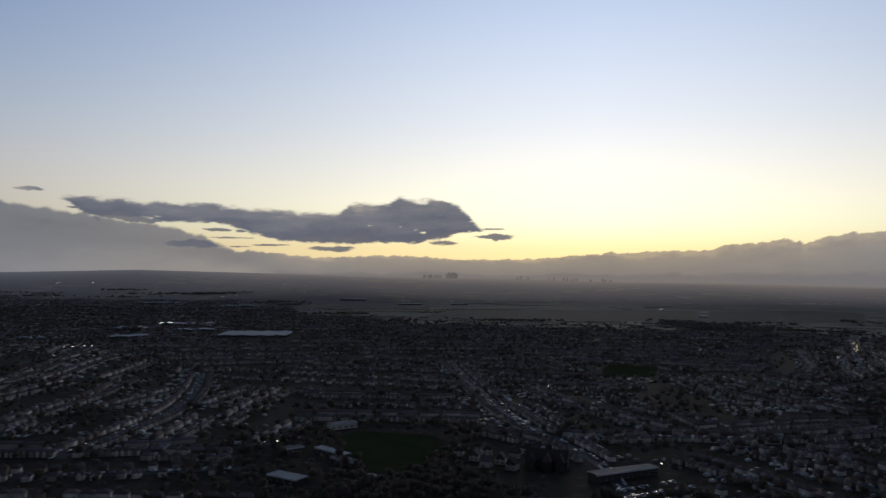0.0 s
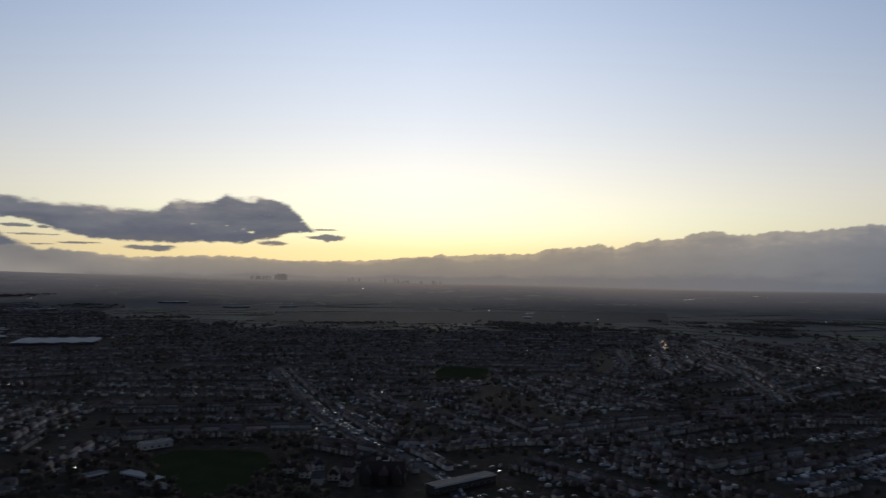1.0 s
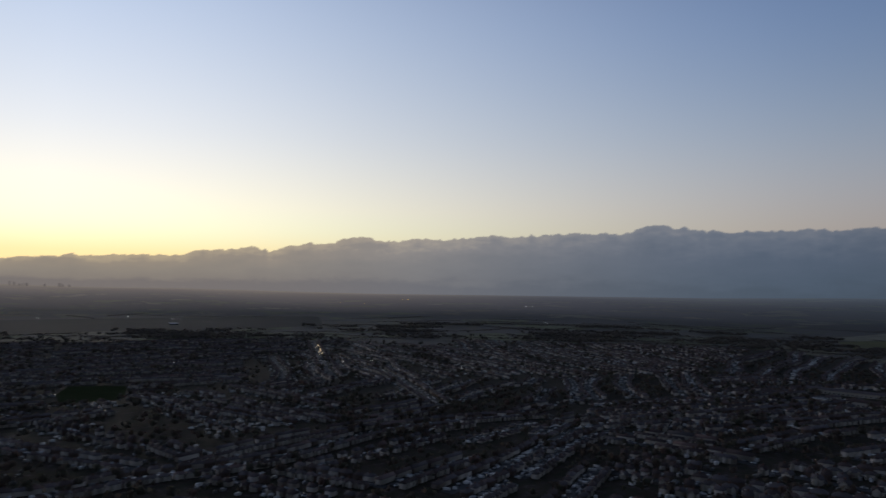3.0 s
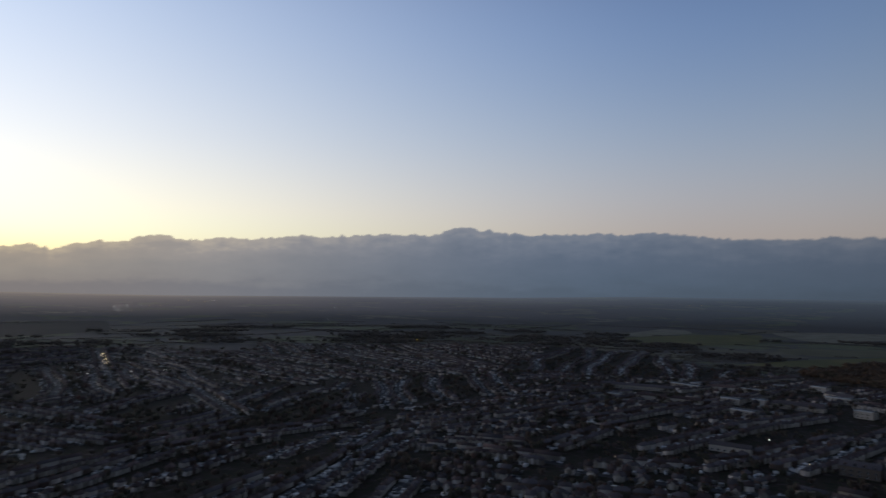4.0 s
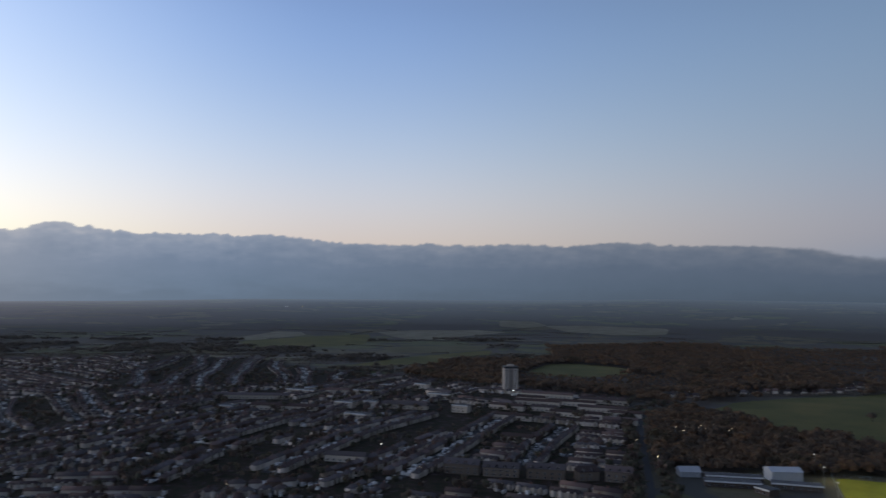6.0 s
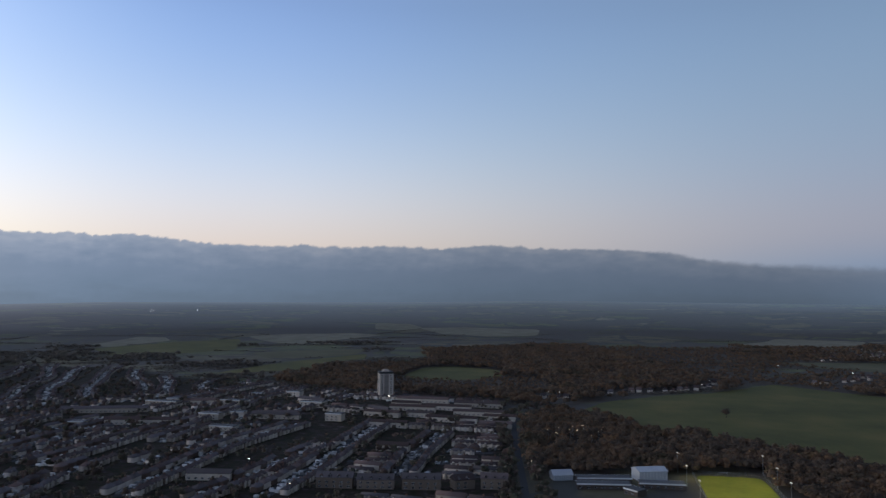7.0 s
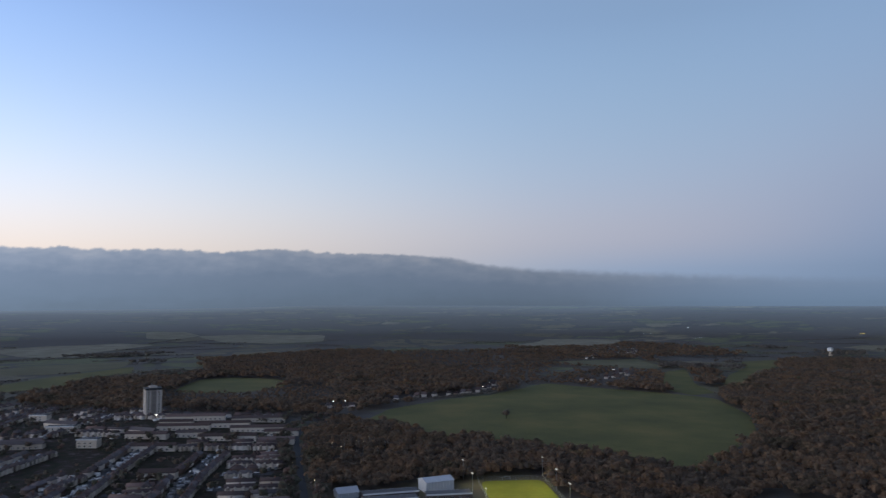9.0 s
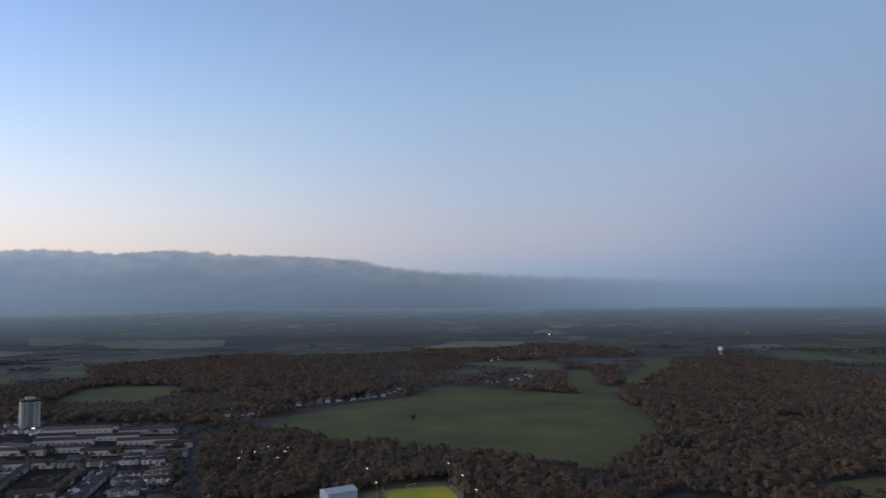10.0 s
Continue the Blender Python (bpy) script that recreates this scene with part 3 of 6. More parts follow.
def cloud_material(name, sun_stops, far_stops):
    """Cloud with the sunset's backlight painted into its emission; it is part of the glowing sky."""
    m = bpy.data.materials.new(name)
    m.use_nodes = True
    t = m.node_tree
    t.nodes.clear()
    shade, dens = t.nodes.new("ShaderNodeAttribute"), t.nodes.new("ShaderNodeAttribute")
    shade.attribute_name, dens.attribute_name = "shade", "cover"
    geo = t.nodes.new("ShaderNodeNewGeometry")
    s = t.nodes.new("ShaderNodeSeparateXYZ")
    t.links.new(geo.outputs["Position"], s.inputs[0])
    ang = math_node(t, "ARCTAN2", math_node(t, "SUBTRACT", s.outputs[0], CENTRE[0]), math_node(t, "SUBTRACT", s.outputs[1], CENTRE[1]))
    off = math_node(t, "SUBTRACT", ang, radians(SUN_AZ))
    off = math_node(t, "MAXIMUM", off, math_node(t, "MULTIPLY", off, -0.7))
    mr = t.nodes.new("ShaderNodeMapRange")
    mr.interpolation_type = "SMOOTHSTEP"
    t.links.new(off, mr.inputs[0])
    mr.inputs[1].default_value, mr.inputs[2].default_value = radians(2), radians(58)
    fine = link_noise(t, geo.outputs["Position"], 0.012, 5.0)
    k = math_node(t, "ADD", shade.outputs["Fac"], math_node(t, "MULTIPLY", math_node(t, "SUBTRACT", fine, 0.5), 0.12), True)
    col = mixc(t, mr.outputs[0], ramp(t, k, sun_stops), ramp(t, k, far_stops))
    gain_ = ramp(t, math_node(t, "DIVIDE", off, math.pi, True), [(d / 180, (g / 2, g / 2, g / 2)) for d, g in ((0, 1.6), (25, 1.66), (50, 1.15), (70, 0.86), (85, 0.69), (105, 0.57), (135, 0.5))])
    col = mixc(t, 1.0, col, gain_, "MULTIPLY")
    em, tr, mx, out_ = (t.nodes.new(n) for n in ("ShaderNodeEmission", "ShaderNodeBsdfTransparent", "ShaderNodeMixShader", "ShaderNodeOutputMaterial"))
    t.links.new(col, em.inputs[0])
    em.inputs[1].default_value = 2.0
    t.links.new(dens.outputs["Fac"], mx.inputs[0])
    t.links.new(tr.outputs[0], mx.inputs[1])
    t.links.new(em.outputs[0], mx.inputs[2])
    t.links.new(mx.outputs[0], out_.inputs[0])
    return m


BANK_AZ = (-48, -36, -32, -30, -27, -24, -21, -19.2, -18.3, -16.7, -14, -11, -9, -5, -2, 1, 5, 8, 10, 13, 16, 18.8, 20.5, 23, 24.8, 26, 28.5, 30.6, 32.1, 34, 36, 37.2, 40,
           42.5, 45, 47.5, 50, 53.2, 54.8, 56.1, 58, 61.8, 64.5, 67, 69.8, 73, 75, 80, 86, 89.5, 93, 96.5, 101, 106.5, 108, 110.3, 113, 118, 124, 130, 138, 150, 175)
BANK_EL = (4.9, 4.7, 4.59, 4.33, 3.9, 3.58, 3.12, 2.6, 2.0, 1.55, 1.42, 1.1, 1.15, 1.34, 1.25, 1.06, 1.1, 1.27, 1.47, 1.65, 1.82, 1.8, 2.15, 2.38, 2.74, 2.44, 2.98, 3.2, 3.72, 3.38, 3.42, 3.68, 3.68,
           4.03, 3.97, 4.2, 4.25, 4.22, 4.62, 4.78, 4.54, 4.28, 4.54, 4.44, 4.54, 4.38, 4.12, 4.01, 4.05, 4.15, 3.96, 4.24, 4.06, 3.95, 3.78, 3.72, 3.14, 2.78, 2.57, 2.29, 1.95, 1.6, 1.2)


def billow(x, seed, octaves=4):
    """Rounded heads with sharp clefts between them, 0..1."""
    s, a, tot = 0, 1.0, 0
    for o in range(octaves):
        s = s + a * (1 - np.abs(2 * fbm(x * 2 ** o, x * 0 + 5.3 * o, seed + o, 1) - 1))
        tot += a
        a *= 0.5
    return s / tot


def bank_top(A):
    """Uneven crest with rounded heads."""
    base = np.interp(A, BANK_AZ, BANK_EL)
    puff = fbm(A * 0.9, A * 0 + 3.3, 21, 4, 0.55) - 0.5
    heads = np.maximum(0, billow(A * 0.75, 60) - 0.55) * 0.55 * (0.3 + 1.3 * fbm(A * 0.16, A * 0 + 1.7, 66, 2)) + (billow(A * 1.7, 70) - 0.55) * 0.3
    return base + (puff * 0.22 + heads) * np.clip((base - 0.4) / 2.2, 0.3, 1) * (1 - 0.35 * smooth(52, 75, A)) * (1 - 0.6 * smooth(92, 118, A)) * (1 - 0.5 * smooth(-14, -20, A))


def bank_density(A, E):
    top = bank_top(A) + (fbm(A * 2.6, E * 4.0, 23, 4) - 0.5) * 0.22
    soft = 0.07 + 0.05 * smooth(20, 60, A) + 0.09 * smooth(60, 85, A) + 0.5 * smooth(104, 125, A) + 0.22 * smooth(-13, -19, A)
    return smooth(0, 1, (top - E) / soft) * (1 - 0.85 * smooth(114, 146, A))


def bank_shade(A, E, D):
    top = bank_top(A)
    k = np.clip((top - E) / np.maximum(top + 0.3, 0.5), 0, 1)
    mottle = fbm(A * 0.35, E * 1.3, 24, 5) - 0.5
    lumps = fbm(A * 1.1, E * 2.6 + 4, 80, 4) - 0.5
    grey = np.clip(0.05 + 1.0 * k + mottle * (0.34 - 0.16 * smooth(60, 95, A)) * smooth(0, 0.1, k) + lumps * 0.3 * smooth(0.0, 0.08, k) * smooth(0.7, 0.1, k), 0, 1)
    left = np.clip(0.62 + 0.2 * smooth(0.0, 0.25, k) - 0.5 * smooth(0.3, 0.85, k) + (fbm(A * 0.3, E * 1.5, 25, 4) - 0.5) * 0.3, 0, 1)
    w = smooth(-13, -17, A)
    return grey * (1 - w) + left * w


M_BANK = cloud_material("cloud_bank",
                        [(0.0, lin(176, 160, 134)), (0.25, lin(146, 135, 122)), (0.6, lin(136, 128, 119)), (0.85, lin(130, 122, 115)), (1.0, lin(116, 110, 108))],
                        [(0.0, lin(130, 137, 151)), (0.2, lin(113, 124, 142)), (0.5, lin(97, 111, 131)), (0.8, lin(91, 106, 125)), (1.0, lin(86, 100, 117))])
cloud_sheet("backdrop_cloud_bank", -48, 178, -1.4, 5.8, 0.13, 0.06, bank_density, bank_shade, M_BANK, 4855.0, "long grey-blue cloud bank lying along the horizon")

STREAM_AZ = (-29.3, -28.4, -27.5, -25.7, -23.7, -21.8, -19.8, -17.8, -15.7, -13.8, -11.8, -9.2, -8.3, -5.4, -4.5, -2.9, -1.2, 0.2, 1.1, 2.0, 2.9, 3.6)
STREAM_TOP = (4.96, 5.2, 5.34, 5.28, 5.13, 5.02, 5.15, 5.1, 5.0, 4.87, 4.7, 4.8, 5.4, 5.55, 6.05, 5.85, 6.0, 5.5, 4.75, 3.75, 3.35, 3.3)
STREAM_LOW = (4.9, 4.55, 3.95, 3.7, 3.68, 3.48, 3.46, 3.35, 2.82, 2.33, 2.12, 2.1, 2.12, 2.22, 2.2, 2.2, 2.5, 2.95, 3.2, 3.1, 3.2, 3.3)
# scraps of cloud: azimuth, elevation, half width, half height
SCRAPS = [(2.9, 2.87, 1.7, 0.26), (-9.6, 1.78, 2.0, 0.2), (-14.6, 2.0, 1.5, 0.07), (-18.4, 3.1, 0.9, 0.12), (-16.9, 3.02, 0.5, 0.1), (-17.5, 2.5, 1.6, 0.06), (-1.1, 2.42, 1.2, 0.2),
          (-30.6, 5.5, 0.9, 0.14), (-28.0, 4.35, 0.9, 0.1), (3.0, 3.5, 0.9, 0.08), (-17.0, 1.85, 1.0, 0.05), (-20.3, 1.95, 2.2, 0.3), (-25.0, 3.85, 2.2, 0.34), (-23.6, 3.66, 1.8, 0.22)]


def stream_density(A, E):
    """The long dark cloud and the scraps round it, frayed at every edge."""
    n1, n2 = fbm(A * 0.8, E * 2.2, 31, 6, 0.6) - 0.5, fbm(A * 0.9, E * 2.6 + 9, 34, 6, 0.6) - 0.5
    top, low = np.interp(A, STREAM_AZ, STREAM_TOP) + n1 * 0.75, np.interp(A, STREAM_AZ, STREAM_LOW) + n2 * 0.6
    holes = smooth(0.12, 0.32, fbm(A * 0.8, E * 2.2, 35, 4) + 0.1)
    body = smooth(0, 0.42, top - E) * smooth(0, 0.22, E - low) * holes * smooth(2.9, 1.9, A + n1 * 2) * smooth(-29.8, -28.6, A + n2 * 2)
    for az, el, w, h in SCRAPS:
        d = ((A - az + n1 * 1.6) / w) ** 2 + ((E - el + n2 * h * 2.2) / h) ** 2
        body = np.maximum(body, smooth(1.25, 0.5, d) * 0.92)
    return np.clip(body, 0, 1)


def stream_shade(A, E, D):
    top, low = np.interp(A, STREAM_AZ, STREAM_TOP), np.interp(A, STREAM_AZ, STREAM_LOW)
    k = np.clip((top - E) / (top - low + 0.01), 0, 1)
    return np.clip(0.22 + 0.55 * k + (fbm(A * 0.4, E * 1.6, 32, 5) - 0.5) * 0.7 - 0.3 * smooth(0.75, 0.2, D), 0, 1)


M_STREAM = cloud_material("dark_cloud",
                          [(0.0, lin(168, 156, 146)), (0.3, lin(114, 114, 120)), (0.7, lin(93, 96, 107)), (1.0, lin(108, 104, 106))],
                          [(0.0, lin(150, 148, 152)), (0.3, lin(107, 112, 124)), (0.7, lin(88, 95, 109)), (1.0, lin(104, 104, 109))])
cloud_sheet("backdrop_dark_cloud", -47, 7, 0.4, 6.6, 0.08, 0.05, stream_density, stream_shade, M_STREAM, 4845.0, "long ragged dark cloud over the sunset glow")


# ---- fixed places ----
TOWER = (1018.0, 137.0, 10.0)
FLOOD = 8000.0
LAMPS_WARM = [(750, -18), (776, -26), (758, -58), (781, -40), (768, -14), (769, -35), (786, -51), (737, -46), (770, -64), (764, -40), (640, 24), (700, 30), (520, 300), (580, 190)]
LAMPS_COOL = [(-260, 831), (-254, 838), (-243, 844), (-110, 490), (-509, 965), (130, 442), (1470, -602), (1313, -650), (1200, -350), (1063, -75), (1061, -90), (1150, -318), (105, 740), (51, 639), (389, 1116), (709, 871), (645, 1001), (701, 859), (673, 234), (552, 1032), (600, 1010), (1649, -1025), (2228, -2319)]
# some of these lamp rows replace bright sky reflections off greenhouses and water
LIGHT_ROWS = [(-96, 2812, 200, 14), (-183, 2860, 80, 4), (36, 2805, 80, 4), (-758, 3604, 70, 3), (-588, 3144, 60, 4), (-1590, 2739, 60, 4), (-1412, 2631, 62, 12), (-1686, 3356, 220, 10), (-1288, 2897, 70, 5), (-1343, 3468, 50, 3),
              (-879, 2610, 50, 3), (-868, 2945, 90, 5), (827, 2335, 40, 4), (909, 1969, 25, 2), (1837, 3141, 60, 4), (1702, 2854, 60, 4), (493, 4400, 120, 4), (476, 3901, 60, 4), (453, 2433, 40, 3), (731, 2448, 60, 5),
              (809, 2295, 50, 4), (846, 2156, 50, 4), (1950, 3150, 200, 14), (2390, 3300, 120, 8), (1542, 1815, 50, 5), (2660, 2600, 60, 5), (2010, 1995, 60, 5), (1830, 1700, 70, 5), (1386, 1140, 50, 5), (3850, 1200, 330, 16),
              (1705, -1064, 14, 2), (2062, -2123, 46, 6), (2181, -1548, 30, 3), (2431, -1524, 30, 3), (2575, -1826, 40, 3), (-600, 1604, 60, 8), (-540, 1085, 40, 5)]
AMBER_ROWS = (-1412, 1386, 2062)
# lamps added along the hill street to stand in for its warm road glare
HILL_GLARE_LAMPS = [(640 + 9 * i, 1140 + 17 * i) for i in range(10)]
SCHOOL_YARD = [(-150, 380), (-150, 560), (-60, 610), (20, 590), (34, 500), (22, 430), (30, 376)]
SCRUB = [(-78, 398), (-34, 436), (22, 442), (40, 402), (4, 376), (-70, 376)]
COTTAGES = [(1106, -170), (1125, -195), (1130, -207), (1130, -218), (1128, -234), (1133, -256), (1135, -271), (1138, -281), (1141, -290), (1150, -310), (1172, -328), (1193, -346), (1206, -352), (1220, -366), (1242, -377),
            (1245, -590), (1262, -604), (1313, -653), (1301, -669), (1306, -662), (1063, -69), (1061, -88), (1060, -98)]


# ---- roads ----
ROADS = {
    "avenue": [(-526, 860), (-545, 1000), (-535, 1154), (-632, 1670), (-760, 2300)],
    "main_street": [(10, 1010), (24, 875), (46, 690), (67, 580), (98, 492), (104, 440), (100, 380)],
    "cross_road": [(77, 545), (118, 538), (165, 552), (237, 540), (301, 562), (380, 592), (465, 588), (560, 560)],
    "park_row": [(-60, 850), (48, 812), (109, 780), (160, 786), (230, 800)],
    "hill_street": [(817, 1474), (670, 1200), (563, 992), (520, 900)],
    "curved_street": [(690, 1180), (664, 1108), (630, 971), (608, 892), (543, 750), (500, 660)],
    "crescent": [(300, 415), (350, 432), (406, 452), (470, 482), (544, 506), (628, 474), (721, 455), (830, 426), (930, 400)],
    "boundary_road": [(560, 42), (598, 36), (630, 32), (746, 18), (908, -3), (980, -60)],
    "west_street": [(-245, 470), (-240, 518), (-231, 590), (-231, 659), (-254, 769), (-280, 860)],
    "row_street": [(-330, 483), (-199, 488), (-150, 520)],
    "diagonal_street": [(600, 304), (640, 296), (669, 288), (758, 270), (807, 246), (863, 217)],
    "estate_street": [(600, 208), (637, 196), (682, 184), (760, 167), (873, 134)],
    "outer_street": [(690, 398), (720, 391), (735, 384), (782, 374), (830, 359), (864, 335)],
    "short_street": [(650, 122), (675, 116), (728, 106), (779, 90), (820, 78)],
    "terrace_street": [(-120, 610), (0, 611), (50, 606)],
}


def resample(pts, step):
    pts = np.array(pts, float)
    for _ in range(2):      # round the corners
        q = np.empty((2 * len(pts) - 2, 2))
        q[0::2], q[1::2] = pts[:-1] * 0.75 + pts[1:] * 0.25, pts[:-1] * 0.25 + pts[1:] * 0.75
        pts = np.concatenate([pts[:1], q, pts[-1:]])
    d = np.concatenate([[0], np.cumsum(np.hypot(*np.diff(pts, axis=0).T))])
    s = np.arange(0, d[-1], step)
    return np.column_stack([np.interp(s, d, pts[:, 0]), np.interp(s, d, pts[:, 1])])


def strip(pts, width, lift):
    """Vertices and faces of a ribbon along a line."""
    d = np.gradient(pts, axis=0)
    d /= np.hypot(d[:, 0], d[:, 1])[:, None]
    nrm = np.column_stack([-d[:, 1], d[:, 0]]) * width / 2
    l, r = pts + nrm, pts - nrm
    v = np.empty((2 * len(pts), 3))
    v[0::2, :2], v[1::2, :2] = l, r
    v[:, 2] = land(v[:, 0], v[:, 1]) + lift
    i = np.arange(len(pts) - 1) * 2
    return v, np.column_stack([i, i + 1, i + 3, i + 2])


def join(pieces):
    vs, fs, n = [], [], 0
    for v, f in pieces:
        vs.append(v)
        fs.append(np.asarray(f) + n)
        n += len(v)
    return np.concatenate(vs), np.concatenate(fs)


road_pts = {k: resample(p, 12) for k, p in ROADS.items()}
all_road = np.concatenate(list(road_pts.values()))
for key, pts in road_pts.items():
    if key != "boundary_road":
        put("pavement", mesh_of("pavement", *strip(pts, 9.0, 0.25)), M_PAVE, None, "pale pavements along a suburban street", "pavement", "structure")
    put("road", mesh_of("road", *strip(pts, 5.0 if key == "boundary_road" else 6.0, 0.32)), M_ASPHALT, None, "damp dark asphalt suburban street", "road", "structure")

# ---- plan of the town: each district has its own street direction ----
DISTRICTS = [
    (-240, 440, 2), (-240, 600, 92), (-350, 640, 88), (-160, 640, 80), (-60, 690, 0), (-60, 790, -12), (-480, 930, 96), (-330, 1080, 10),
    (20, 940, -8), (120, 440, -55), (150, 680, -73), (260, 680, -94), (200, 450, -62), (330, 690, -80),
    (340, 500, 18), (430, 460, 16), (320, 600, 12), (460, 640, 8),
]
DISTRICTS += [
    (480, 380, -74), (470, 300, -72), (640, 390, -12), (760, 440, -12), (660, 250, -18), (780, 230, -18), (940, 60, 73), (860, 90, 73), (700, 110, 76), (620, 90, 76),
    (620, 960, 68), (760, 950, 78), (900, 800, 72), (1080, 880, 60), (310, 1090, -8), (420, 1380, 4), (1200, 560, 18), (920, 520, -14), (1000, 330, -20),
]
DISTRICTS += [(-90, 1200, 5), (-320, 1650, 0), (-800, 1750, 12), (-900, 1150, 24), (180, 1450, 14), (-500, 2300, -8), (-1200, 2200, 20), (540, 740, 30), (840, 640, 40)]
seeds = np.array(DISTRICTS, float)
CLEAR = [(960, 130, 34), (-85, 482, 46), (-88, 418, 26), (-75, 560, 16), (106, 432, 44), (47, 470, 40), (615, -20, 60), (621, 165, 24), (620, 135, 24), (615, 104, 26), (615, 62, 28), (878, 400, 22), (878, 365, 22), (902, 250, 26), (958, 450, 45), (646, 256, 18), (984, 222, 22), (914, 142, 16), (1014, 356, 16), (740, 124, 16), (-350, 1385, 110), (-30, 590, 0), (600, -100, 80), (-20, 408, 44), (-62, 400, 30), (925, 62, 62), (955, 95, 40)]


def district_of(p):
    d = (p[:, None, 0] - seeds[None, :, 0]) ** 2 + (p[:, None, 1] - seeds[None, :, 1]) ** 2
    return d.argmin(1)


def near_any(p, q, dist):
    out = np.zeros(len(p), bool)
    for k in range(0, len(p), 2000):
        d = (p[k:k + 2000, None, 0] - q[None, :, 0]) ** 2 + (p[k:k + 2000, None, 1] - q[None, :, 1]) ** 2
        out[k:k + 2000] = d.min(1) < dist * dist
    return out


def seen_side(p):
    az, r = np.degrees(np.arctan2(p[:, 0] - 60, p[:, 1] - 60)), np.hypot(p[:, 0] - 60, p[:, 1] - 60)
    return (az > -44) & (az < 150) & (r > 260)


def house_scale(x, y):
    """The lower town towards the sunset has small terraced houses, the estate larger ones."""
    return np.where(np.asarray(y) > 0.8 * np.asarray(x), 0.7, 0.86)


rng = np.random.RandomState(5)
plots, streets = [], []     # plots: x, y, angle of the front, width, kind
for k, (sx, sy, ang) in enumerate(DISTRICTS):
    a = radians(ang)
    ux, uy = math.cos(a), math.sin(a)
    reach = 420 if math.hypot(sx, sy) < 1000 else 800
    far_off = math.hypot(sx, sy) > 1500
    period = rng.uniform(42, 50) if sx > sy * 0.8 else rng.uniform(50, 60)
    for row in np.arange(-reach, reach, period):
        u = np.arange(-reach, reach, 10.0)
        bend = 10 * np.sin(u / rng.uniform(90, 160) + rng.uniform(0, 6)) + 5 * np.sin(u / 47 + rng.uniform(0, 6))
        line = np.column_stack([sx + ux * u - uy * (row + bend), sy + uy * u + ux * (row + bend)])
        ok = (district_of(line) == k) & in_town(line[:, 0], line[:, 1]) & ~open_land(line[:, 0], line[:, 1]) & seen_side(line)
        ok &= ~near_any(line, all_road, 16)
        for cx, cy, cr in CLEAR:
            ok &= np.hypot(line[:, 0] - cx, line[:, 1] - cy) > cr
        runs = np.split(np.flatnonzero(ok), np.flatnonzero(np.diff(np.flatnonzero(ok)) > 1) + 1)
        for run in runs:
            if len(run) < 4:
                continue
            seg = line[run]
            streets.append(seg)
            kind = rng.choice([3, 3, 3, 0] if ang in (73, 76) else [0, 0, 1, 1, 2, 3, 4] if sx > sy * 0.8 else [0, 0, 0, 2, 3, 3, 1])
            step = {0: 12.0, 1: 9.6, 2: 9.2, 3: 23.5, 4: 11.2}[kind] * (0.86 if sx > sy * 0.8 else 0.7)
            fine = resample(seg, 2.0)
            d = np.gradient(fine, axis=0)
            for side in (-1, 1):
                s = rng.uniform(4, 10)
                while s < 2.0 * len(fine) - 6:
                    i = int(s / 2)
                    t = math.atan2(d[i, 1], d[i, 0])
                    off = side * (8.6 + rng.uniform(-0.5, 0.5))
                    if rng.rand() > (0.3 if far_off else 0.07):
                        plots.append((fine[i, 0] - math.sin(t) * off, fine[i, 1] + math.cos(t) * off, t + (math.pi if side > 0 else 0) + rng.normal(0, 0.02), kind))
                    s += step * rng.uniform(1.0, 1.18)
for key, pts in road_pts.items():
    if key in ("avenue", "boundary_road"):
        continue
    fine = resample(pts, 2.0)
    d = np.gradient(fine, axis=0)
    kind = 3 if key in ("terrace_street", "row_street") else 0
    for side in (-1, 1):
        s = 8.0
        while s < 2.0 * len(fine) - 8:
            i = int(s / 2)
            t = math.atan2(d[i, 1], d[i, 0])
            off = side * 11.0
            plots.append((fine[i, 0] - math.sin(t) * off, fine[i, 1] + math.cos(t) * off, t + (math.pi if side > 0 else 0), kind))
            s += (23.5 if kind == 3 else 12.0) * rng.uniform(0.98, 1.1) * float(house_scale(fine[i, 0], fine[i, 1]))
plots = np.array(plots)
keep = ~open_land(plots[:, 0], plots[:, 1]) & seen_side(plots) & in_town(plots[:, 0], plots[:, 1]) & ~near_any(plots[:, :2], all_road, 8.5)
for cx, cy, cr in CLEAR:
    keep &= np.hypot(plots[:, 0] - cx, plots[:, 1] - cy) > cr
plots = plots[keep]
# no two houses on one spot
taken, good = {}, []
for i, (x, y, t, kind) in enumerate(plots):
    r0 = (10.5 if kind == 3 else 6.4) * float(house_scale(x, y))
    cell = (int(x // 16), int(y // 16))
    if all((x - qx) ** 2 + (y - qy) ** 2 > ((r0 + qr) * 0.76) ** 2 for dx in (-2, -1, 0, 1, 2) for dy in (-2, -1, 0, 1, 2) for qx, qy, qr in taken.get((cell[0] + dx, cell[1] + dy), ())):
        taken.setdefault(cell, []).append((x, y, r0))
        good.append(i)
plots = plots[good]
v, f = join([strip(s, 8.0, 0.2) for s in streets])
put("pavement", mesh_of("pavement", v, f), M_PAVE, None, "pale pavements of many residential streets", "pavement", "structure")
v, f = join([strip(s, 5.2, 0.27) for s in streets])
put("road", mesh_of("road", v, f), M_ASPHALT, None, "damp dark asphalt residential streets", "road", "structure")


